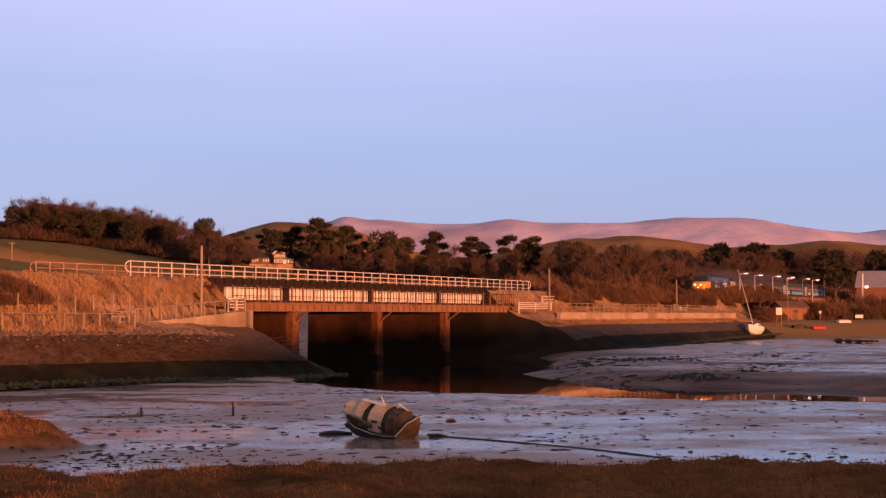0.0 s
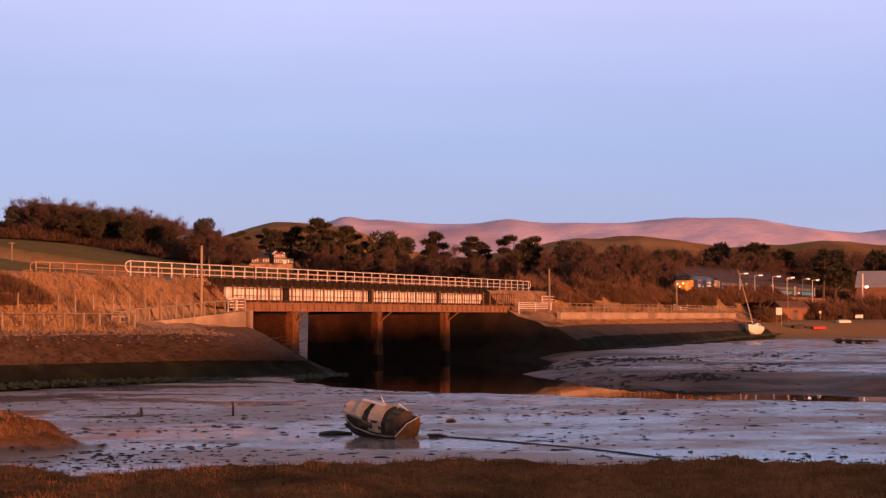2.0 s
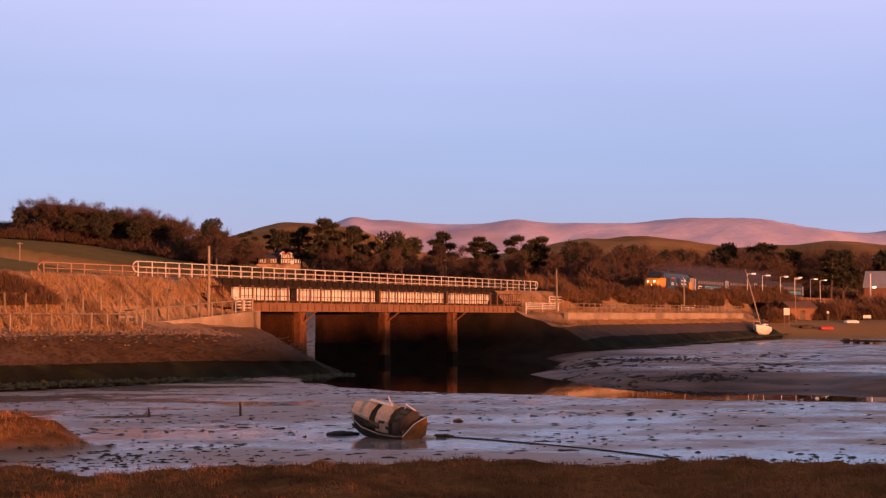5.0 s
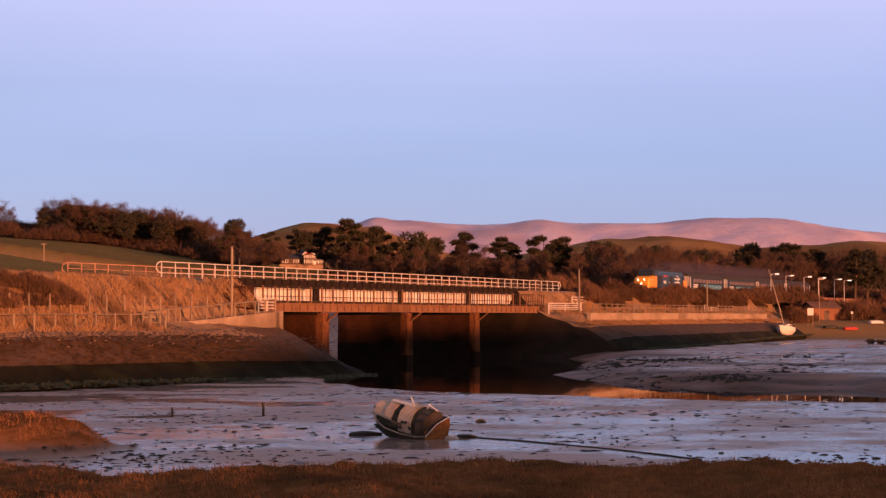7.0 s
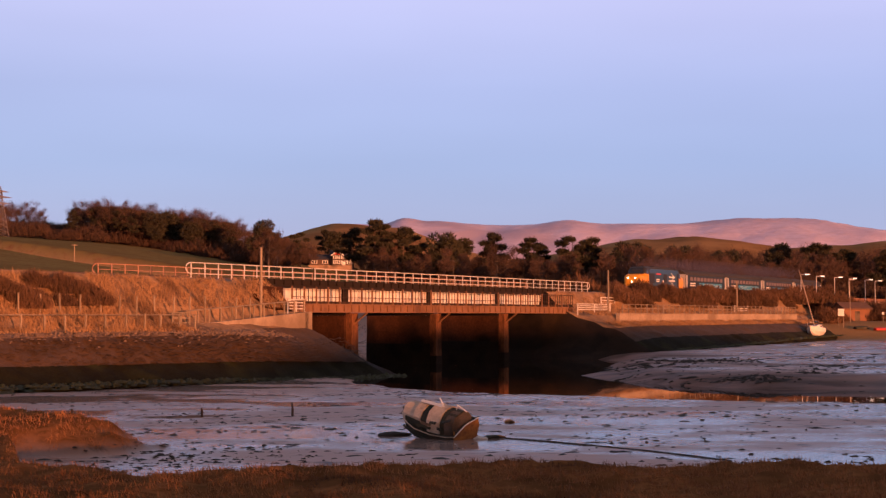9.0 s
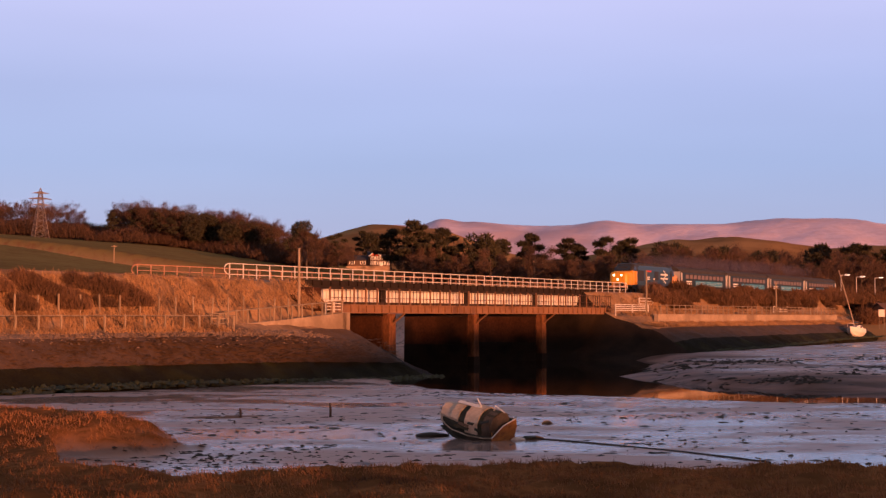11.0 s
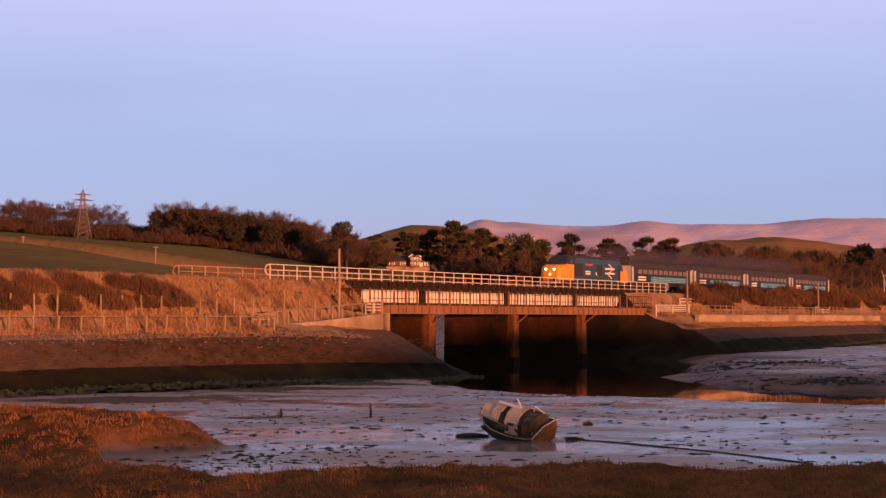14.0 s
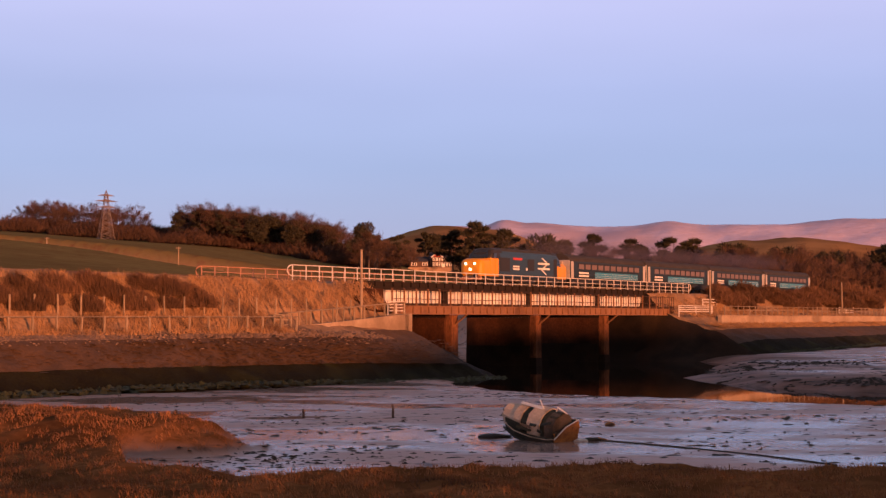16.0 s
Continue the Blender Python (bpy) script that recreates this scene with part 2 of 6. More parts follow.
def channel_depth(x, y):
    """Signed distance from the channel's bank, positive in the water."""
    best = np.full(np.shape(x), -1e9)
    for (x0, y0, w0), (x1, y1, w1) in zip(CHANNEL, CHANNEL[1:]):
        dx, dy = x1 - x0, y1 - y0
        t = np.clip(((x - x0) * dx + (y - y0) * dy) / (dx * dx + dy * dy), 0, 1)
        best = np.maximum(best, w0 + t * (w1 - w0) - np.hypot(x - x0 - t * dx, y - y0 - t * dy))
    return best


def marsh_inside(x, y):
    """Positive on the saltmarsh turf, in metres."""
    rag = 0.55 * waves(x, y, 7, 5, 4)
    front = 38.7 + 0.8 * waves(x, 0 * x, 40, 8, 2) + 6.5 * sm(-11.6, -15, x) - 1.3 * np.exp(-((x + 7.5) / 4.5) ** 2) - y
    lobe = (1 - np.sqrt(((x + 25.5) / 13.6) ** 2 + ((y - 46.2) / 6.4) ** 2)) * 6.2
    tail = (1 - np.sqrt(((x + 35) / 20.5) ** 2 + ((y - 43.0) / 12.0) ** 2)) * 9
    return np.maximum(np.maximum(front, lobe), tail) + rag


def ground_z(x, y):
    s, q = line_sq(x, y)
    d = np.hypot(x, y)
    mud = 0.28 + 0.03 * waves(x, y, 19, 2, 4) + 0.28 * sm(130, 235, y) * sm(2, 34, x)
    mud = mud - 0.5 * sm(60, 110, y) * sm(20, -14, x)
    cd = channel_depth(x, y) + 1.2 * waves(x, y, 14, 3, 3)
    mud = mud - 1.1 * sm(-5.0, 3.0, cd) * (1 - 0.62 * sm(170, 192, y))
    # beach beyond the end of the sea wall
    beach = sm(240, 260, y) * sm(38, 52, x)
    mud = mud + 3.0 * beach
    mi = marsh_inside(x, y)
    turf = 0.62 + 0.70 * sm(-10.5, -14, x) * sm(40, 46, y) + 0.10 * waves(x, y, 6, 9, 4) + 0.06 * waves(x, y, 1.6, 4, 2)
    z = mud + (turf - mud) * sm(-0.35, 0.55, mi)
    z = z + 1.2 * sm(13, 5, d)
    # land behind the railway
    w = -q - 6
    slope = 0.030 + 0.056 * sm(20, -125, x)
    hill = 7.0 + slope * np.minimum(np.maximum(w, 0), 420) + 0.05 * waves(x, y, 90, 11, 3) * sm(20, 80, w)
    hill = hill - 14 * sm(500, 1100, w)
    land = sm(-9, 0, w) * sm(-60, 10, y) * (1 - sm(-10, 0, channel_depth(x, y)) * sm(130, 150, y))
    z = z * (1 - land) + hill * land
    # ridges of rough pasture and moor
    far = sm(1350, 1800, y) * sm(2500, 2000, y) * sm(1500, 1000, np.abs(x))
    z = z + far * (50 * sm(-520, -330, x) + 24 * np.exp(-((x + 165) / 105) ** 2) + 9 * np.exp(-((x + 215) / 85) ** 2) + 29 * np.exp(-((x - 215) / 150) ** 2) + 26 * sm(300, 480, x) + 2.5 * waves(x, y, 160, 33, 3))
    # unseen ridge added behind the viewpoint to shade low ground from the setting sun
    p, c = 0.6 * x - 0.8 * y, 0.8 * x + 0.6 * y
    top = np.interp(c, [-400, -60, 15, 30, 45, 66, 86, 125, 150, 172, 400], [4.0, 4.4, 4.7, 5.5, 5.7, 7.8, 9.2, 9.3, 7.9, 4.2, 4.0])
    z = z + (top - 0.3) * np.exp(-((p - 150) / 24) ** 2)
    return z


# ---------------------------------------------------------------- ground, water
def mud_material():
    m = bpy.data.materials.new("tidal_ground")
    m.use_nodes = True
    n, l = m.node_tree.nodes, m.node_tree.links
    p = n["Principled BSDF"]
    tc = n.new("ShaderNodeTexCoord")

    def noise_at(scale, detail=4, stretch=(1, 1, 1), rough=0.55):
        mp = n.new("ShaderNodeMapping")
        mp.inputs["Scale"].default_value = stretch
        l.new(tc.outputs["Object"], mp.inputs[0])
        t = n.new("ShaderNodeTexNoise")
        t.inputs["Scale"].default_value, t.inputs["Detail"].default_value, t.inputs["Roughness"].default_value = scale, detail, rough
        l.new(mp.outputs[0], t.inputs[0])
        return t.outputs[0]

    def ranged(v, a, b, lo=0.0, hi=1.0):
        r = n.new("ShaderNodeMapRange")
        r.inputs["From Min"].default_value, r.inputs["From Max"].default_value = a, b
        r.inputs["To Min"].default_value, r.inputs["To Max"].default_value = lo, hi
        l.new(v, r.inputs[0])
        return r.outputs[0]

    def mixed(f, a, b):
        x = n.new("ShaderNodeMix")
        x.data_type = "RGBA"
        l.new(f, x.inputs["Factor"])
        for key, v in (("A", a), ("B", b)):
            if isinstance(v, tuple):
                x.inputs[key].default_value = (*v, 1)
            else:
                l.new(v, x.inputs[key])
        return x.outputs["Result"]

    at_marsh = n.new("ShaderNodeAttribute")
    at_marsh.attribute_name = "turf"
    at_land = n.new("ShaderNodeAttribute")
    at_land.attribute_name = "pasture"
    at_moor = n.new("ShaderNodeAttribute")
    at_moor.attribute_name = "moor"
    at_bank = n.new("ShaderNodeAttribute")
    at_bank.attribute_name = "bank"
    silt = mixed(ranged(noise_at(0.3, 6, (0.4, 1, 1)), 0.42, 0.60), (0.27, 0.155, 0.12), (0.11, 0.066, 0.05))
    wet = ranged(noise_at(0.13, 6, (0.55, 1, 1), 0.62), 0.44, 0.56)
    mud = mixed(wet, (0.54, 0.33, 0.255), (0.37, 0.27, 0.235))
    mud = mixed(ranged(noise_at(0.22, 5, (0.45, 1, 1)), 0.60, 0.72), mud, (0.62, 0.30, 0.20))
    mud = mixed(ranged(noise_at(1.1, 5), 0.58, 0.70), mud, (0.075, 0.055, 0.045))
    # small scraps of weed lying on the mud
    scraps = ranged(noise_at(2.3, 3, (0.4, 1, 1), 0.7), 0.61, 0.64)
    patch = ranged(noise_at(0.07, 3), 0.46, 0.60)
    both = n.new("ShaderNodeMath")
    both.operation = "MULTIPLY"
    l.new(scraps, both.inputs[0])
    l.new(patch, both.inputs[1])
    mud = mixed(both.outputs[0], mud, (0.03, 0.024, 0.016))
    turf = mixed(ranged(noise_at(0.5, 5), 0.4, 0.62), (0.26, 0.115, 0.045), (0.10, 0.048, 0.02))
    turf = mixed(ranged(noise_at(4.0, 4), 0.45, 0.65), turf, (0.15, 0.07, 0.028))
    past = mixed(ranged(noise_at(0.02, 4), 0.4, 0.6), (0.25, 0.19, 0.075), (0.18, 0.135, 0.055))
    past = mixed(ranged(noise_at(0.4, 3), 0.5, 0.7), past, (0.17, 0.10, 0.045))
    moor = mixed(ranged(noise_at(0.008, 5), 0.42, 0.58), (0.38, 0.22, 0.10), (0.24, 0.135, 0.062))
    mud = mixed(at_bank.outputs["Fac"], mud, silt)
    col = mixed(at_marsh.outputs["Fac"], mud, turf)
    col = mixed(at_land.outputs["Fac"], col, past)
    col = mixed(at_moor.outputs["Fac"], col, moor)
    l.new(col, p.inputs["Base Color"])
    dry = n.new("ShaderNodeMath")
    dry.operation = "MAXIMUM"
    l.new(at_marsh.outputs["Fac"], dry.inputs[0])
    l.new(at_land.outputs["Fac"], dry.inputs[1])
    dull_bank = n.new("ShaderNodeMath")
    dull_bank.operation = "MULTIPLY_ADD"
    dull_bank.inputs[1].default_value, dull_bank.use_clamp = 0.58, True
    l.new(at_bank.outputs["Fac"], dull_bank.inputs[0])
    l.new(dry.outputs[0], dull_bank.inputs[2])
    dry = dull_bank
    gl = ranged(wet, 0, 1, 0.55, 0.11)
    rmix = n.new("ShaderNodeMix")
    l.new(dry.outputs[0], rmix.inputs["Factor"])
    l.new(gl, rmix.inputs["A"])
    rmix.inputs["B"].default_value = 0.95
    l.new(rmix.outputs["Result"], p.inputs["Roughness"])
    p.inputs["IOR"].default_value = 1.45
    dull = n.new("ShaderNodeMath")
    dull.operation = "SUBTRACT"
    dull.inputs[0].default_value = 1.0
    l.new(dry.outputs[0], dull.inputs[1])
    half = n.new("ShaderNodeMath")
    half.operation = "MULTIPLY"
    half.inputs[1].default_value = 0.37
    l.new(dull.outputs[0], half.inputs[0])
    l.new(half.outputs[0], p.inputs["Specular IOR Level"])
    bp = n.new("ShaderNodeBump")
    bp.inputs["Strength"].default_value, bp.inputs["Distance"].default_value = 0.5, 0.02
    l.new(noise_at(3.0, 5), bp.inputs["Height"])
    l.new(bp.outputs[0], p.inputs["Normal"])
    return m


def build_ground():
    inner = np.arange(-30, 24, 0.125)
    rest = np.linspace(24, 330, 100)[:-1]
    ang = np.radians(np.concatenate([inner, rest]))
    rad = np.concatenate([[0.5], np.geomspace(3, 25, 14), np.geomspace(25.3, 62, 110), np.geomspace(62.6, 330, 170), np.geomspace(332, 700, 80), np.geomspace(712, 4800, 60)])
    A, Rr = np.meshgrid(ang, rad)
    X, Y = np.sin(A) * Rr, np.cos(A) * Rr
    Z = ground_z(X, Y)
    nr, na = X.shape
    co = np.stack([X, Y, Z], -1).reshape(-1, 3)
    i = np.arange(nr - 1)[:, None] * na + np.arange(na)[None, :]
    j = np.arange(nr - 1)[:, None] * na + (np.arange(na)[None, :] + 1) % na
    quads = np.stack([i, i + na, j + na, j], -1).reshape(-1, 4)
    me = bpy.data.meshes.new("ground")
    me.from_pydata(co.tolist(), [], quads.tolist())
    s, q = line_sq(X, Y)
    turf = sm(-0.3, 0.3, marsh_inside(X, Y)) * (Y < 75)
    turf = np.maximum(turf, 1.0 * (np.hypot(X, Y) < 28))
    past = sm(-9, -2, -q - 6) * sm(-60, 10, Y) * (1 - sm(-10, -2, channel_depth(X, Y)))
    past = np.maximum(past, 0.95 * sm(234, 246, Y) * sm(38, 50, X))
    moor = np.maximum(sm(550, 900, np.hypot(X, Y)), 0.85 * sm(238, 250, Y) * sm(38, 50, X) * sm(330, 300, Y))
    cd = channel_depth(X, Y) + 2.5 * waves(X, Y, 16, 41, 4)
    beyond = sm(-2, 4, Y - np.interp(X, [c[0] for c in CHANNEL], [c[1] for c in CHANNEL]))
    bank = np.maximum(sm(-15, -3, cd) * beyond, 0.8 * sm(-4, -0.5, cd)) * sm(-14, -6, X)
    bank = np.maximum(bank, 0.8 * sm(0.2, 0.7, waves(X * 0.45, Y, 16, 43, 4)) * sm(96, 106, Y) * sm(190, 160, Y))
    turf = np.maximum(turf, 0.9 * np.exp(-((X + 13.2) / 2.0) ** 4 - ((Y - 61.2) / 1.1) ** 4) * (waves(X, Y, 3, 44, 3) > -0.35))
    for key, v in (("turf", turf), ("pasture", past), ("moor", moor), ("bank", bank)):
        me.attributes.new(key, "FLOAT", "POINT").data.foreach_set("value", v.reshape(-1).astype(np.float32))
    me.materials.append(mud_material())
    me.polygons.foreach_set("use_smooth", [True] * len(me.polygons))
    me.update()
    g = new("ground", me)
    tagged(g, "wet grey tidal mud with saltmarsh turf and rising brown pasture", "ground", kind="structure")


def water_material():
    m = bpy.data.materials.new("still_channel_water")
    m.use_nodes = True
    n, l = m.node_tree.nodes, m.node_tree.links
    p = n["Principled BSDF"]
    p.inputs["Base Color"].default_value = (0.02, 0.016, 0.012, 1)
    p.inputs["Roughness"].default_value = 0.025
    tc = n.new("ShaderNodeTexCoord")
    t = n.new("ShaderNodeTexNoise")
    t.inputs["Scale"].default_value, t.inputs["Detail"].default_value = 1.2, 3
    l.new(tc.outputs["Object"], t.inputs[0])
    b = n.new("ShaderNodeBump")
    b.inputs["Strength"].default_value, b.inputs["Distance"].default_value = 0.06, 0.01
    l.new(t.outputs[0], b.inputs["Height"])
    l.new(b.outputs[0], p.inputs["Normal"])
    return m


def build_water():
    bm = bmesh.new()
    n = 40
    grid = [[bm.verts.new((-60 + 300 * i / n, 50 + 190 * j / n, WATER_Z)) for i in range(n + 1)] for j in range(n + 1)]
    for j in range(n):
        for i in range(n):
            bm.faces.new((grid[j][i], grid[j][i + 1], grid[j + 1][i + 1], grid[j + 1][i]))
    tagged(part("water", bm, water_material()), "still dark river water in the tidal channel", "river", kind="structure")


def rough_loft(name, s_list, profile, materials, slots, rough=0.12, seed=1, parent=None, step=0.8):
    """A bank along the line: profile(s) gives (q, z) corners; each stretch between corners is split and roughened; slots name its material."""
    rnd = np.random.RandomState(seed)
    rows, mats = [], []
    for s in s_list:
        corners = profile(s)
        row, ms = [], []
        for k, ((q0, z0), (q1, z1)) in enumerate(zip(corners, corners[1:])):
            c = max(1, counts[k]) if (counts := rough_loft.counts) else 1
            for j in range(c):
                t = j / c
                row.append((s, q0 + t * (q1 - q0), z0 + t * (z1 - z0), 0 if j == 0 else 1))
                ms.append(slots[k])
        row.append((s, *corners[-1], 0))
        rows.append(row)
        mats = ms
    bm = bmesh.new()
    vr = []
    for row in rows:
        line = []
        for s, q, z, loose in row:
            r = rough * (1 if loose else 0.35)
            dz = r * float(waves(np.float64(s), np.float64(q), 3.5, seed, 3)) + r * 0.5 * rnd.uniform(-1, 1)
            dq = r * 0.8 * rnd.uniform(-1, 1)
            line.append(bm.verts.new((s, -(q + dq), z + dz)))
        vr.append(line)
    for r0, r1 in zip(vr, vr[1:]):
        for k in range(len(r0) - 1):
            f = bm.faces.new((r0[k], r1[k], r1[k + 1], r0[k + 1]))
            # bank ends under the bridge take near-black stone, standing in for shade
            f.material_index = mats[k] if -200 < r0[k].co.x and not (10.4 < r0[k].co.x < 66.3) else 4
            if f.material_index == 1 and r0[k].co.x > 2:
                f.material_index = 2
            f.smooth = True
    bmesh.ops.recalc_face_normals(bm, faces=bm.faces)
    ob = part(name, bm, materials, at=LINE)
    if sum(f.normal.z for f in ob.data.polygons) < 0:
        ob.data.flip_normals()
    return ob


def spread(a, b, step):
    return [a + (b - a) * i / round((b - a) / step) for i in range(round((b - a) / step) + 1)]


def bend(s, rows):
    return [tuple(np.interp(s, [r[0] for r in rows], [r[1][k][j] for r in rows]) for j in (0, 1)) for k in range(len(rows[0][1]))]


def build_banks():
    # left: crest, dry grass slope, path, stone revetment
    left = [(-140, [(-9, 6.9), (-7.5, 7.5), (1.2, 7.55), (6.2, 3.75), (7.6, 3.35), (8.6, 3.1), (10.9, 1.45), (12.8, 0.1), (13.6, -0.6)]),
            (-30, [(-9, 6.9), (-7.5, 7.5), (1.2, 7.55), (6.2, 3.7), (7.6, 3.35), (8.6, 3.1), (10.9, 1.45), (12.8, 0.1), (13.6, -0.6)]),
            (-4, [(-9, 6.9), (-7.5, 7.4), (1.0, 7.45), (4.5, 4.1), (6.6, 3.4), (7.8, 3.0), (10.7, 1.1), (12.8, -0.3), (13.4, -1.0)]),
            (10.5, [(-9, 6.6), (-7.5, 7.2), (0.3, 7.2), (2.6, 4.6), (4.8, 3.5), (6.2, 2.85), (10.3, 0.65), (12.6, -0.6), (13.2, -1.2)]),
            (14.0, [(-9, 1.0), (-7.5, 1.2), (0.0, 1.5), (2.0, 1.7), (3.6, 1.8), (5.0, 1.7), (9.4, 0.2), (12.0, -0.75), (12.6, -1.4)]),
            (19.0, [(-9, -1.2), (-7.5, -1.2), (0.0, -1.2), (2.0, -1.2), (3.0, -1.2), (4.0, -1.2), (7.0, -1.3), (10.0, -1.4), (10.6, -1.6)])]
    rough_loft.counts = [1, 4, 9, 3, 2, 5, 5, 1]
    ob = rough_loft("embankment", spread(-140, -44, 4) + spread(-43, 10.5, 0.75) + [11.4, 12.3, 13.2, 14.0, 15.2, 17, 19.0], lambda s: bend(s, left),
                    [M["grass_dry"], M["rubble"], M["stone"], M["weed_stone"], M["shaded_weedy_stone"]], [0, 0, 0, 0, 1, 2, 3, 3], 0.11, 3)
    tagged(ob, "railway embankment of dry grass above a dark stone revetment", "embankment", kind="structure")
    right = [(58.5, [(-9, -1.2), (-7.5, -1.2), (1.0, -1.2), (3.0, -1.2), (5.0, -1.2), (7.0, -1.3), (8.5, -1.3), (10.0, -1.4), (11.0, -1.5), (12.0, -1.6)]),
             (63.6, [(-9, 0.6), (-7.5, 0.8), (1.0, 0.9), (2.6, 1.2), (4.2, 1.3), (6.0, 1.2), (8.0, 0.8), (10.5, 0.1), (13.4, -0.7), (14.2, -1.5)]),
             (66.5, [(-9, 6.9), (-7.5, 7.4), (1.0, 7.3), (3.0, 5.2), (5.0, 4.3), (7.2, 3.7), (9.5, 3.0), (12.2, 1.5), (14.9, -0.1), (15.8, -1.2)]),
             (74, [(-9, 6.9), (-7.5, 7.5), (1.2, 7.4), (3.6, 5.0), (7.3, 4.5), (7.9, 3.75), (9.8, 3.25), (12.3, 1.9), (15.2, 0.2), (16.2, -0.8)]),
             (150, [(-9, 6.9), (-7.5, 7.5), (1.2, 7.5), (4.2, 5.2), (7.3, 4.5), (7.9, 3.75), (9.8, 3.4), (12.6, 2.1), (15.0, 1.0), (16.2, 0.3)]),
             (168, [(-9, 6.9), (-7.5, 7.5), (1.2, 7.5), (4.2, 5.0), (6.8, 4.2), (7.9, 3.6), (9.8, 3.0), (12.6, 1.9), (14.0, 1.4), (16.2, 0.5)]),
             (420, [(-9, 6.9), (-7.5, 7.5), (1.2, 7.5), (4.2, 5.0), (6.8, 4.2), (7.9, 3.8), (9.8, 3.2), (12.6, 1.9), (14.0, 1.4), (16.2, 0.5)])]
    rough_loft.counts = [1, 4, 6, 3, 1, 2, 5, 4, 1]
    ob = rough_loft("embankment", [58.5, 60.5, 62.0, 63.6, 64.6, 65.6] + spread(66.5, 170, 1.0) + spread(175, 420, 8), lambda s: bend(s, right),
                    [M["grass_dry"], M["rubble"], M["stone"], M["weed_stone"], M["shaded_weedy_stone"]], [0, 0, 0, 0, 0, 0, 2, 3, 3], 0.16, 5)
    tagged(ob, "railway embankment of dry grass behind a sea wall", "embankment", kind="structure")
    # sea wall with a coping
    wall = empty("sea_wall", LINE, "long low concrete sea wall with a flat coping", "wall", kind="structure")
    for i, s in enumerate(spread(72.5, 151, 3.0)[:-1]):
        part("panel", cubed(s, s + 2.99, -7.9, -7.4, 3.3, 4.62, bevel=0.02), M["concrete"], wall)
        part("coping", cubed(s, s + 2.985, -8.0, -7.3, 4.622, 4.74, bevel=0.02), M["concrete"], wall)


M["weed_stone"] = mat("weed_covered_stone", (0.020, 0.019, 0.007), (0.010, 0.008, 0.004), 0.6, 0.95, 0.8, c=(0.030, 0.030, 0.010), spec=0.12)
M["rubble"] = mat("pale_rubble", (0.30, 0.20, 0.135), (0.12, 0.078, 0.052), 1.3, 0.95, 1.0, fine=6, bump_scale=0.15)


# ---------------------------------------------------------------- bridge
SPANS = [9.0, 22.9, 39.0, 54.6, 69.8]


def railing(name, s0, s1, q, base, height, step, m, label, hoops=(), gaps=()):
    r = empty(name, LINE, label, "railing")
    n = round((s1 - s0) / step)
    post = mesh_of(cubed(-0.036, 0.036, -0.036, 0.036, 0, height), "post", m)
    for i in range(n + 1):
        part("post", post, m, r, at=pose(s0 + (s1 - s0) * i / n, -q, base))
    edges = [s0, *gaps, s1]
    for a, b in zip(edges, edges[1:]):
        for k, z in enumerate((height, height * 0.62, height * 0.28)):
            part("rail", tube(bmesh.new(), [(a + (0.12 if a != s0 else 0), -q, base + z), (b - (0.12 if b != s1 else 0), -q, base + z)], 0.044 if k == 0 else 0.03, 6), m, r)
    for e, d in hoops:
        pts = [(e + d * 0.55 * height * math.sin(a), -q, base + height * (0.64 + 0.36 * math.cos(a))) for a in np.linspace(0, math.pi, 9)]
        part("hoop", tube(bmesh.new(), pts, 0.05, 6), m, r)
    return r


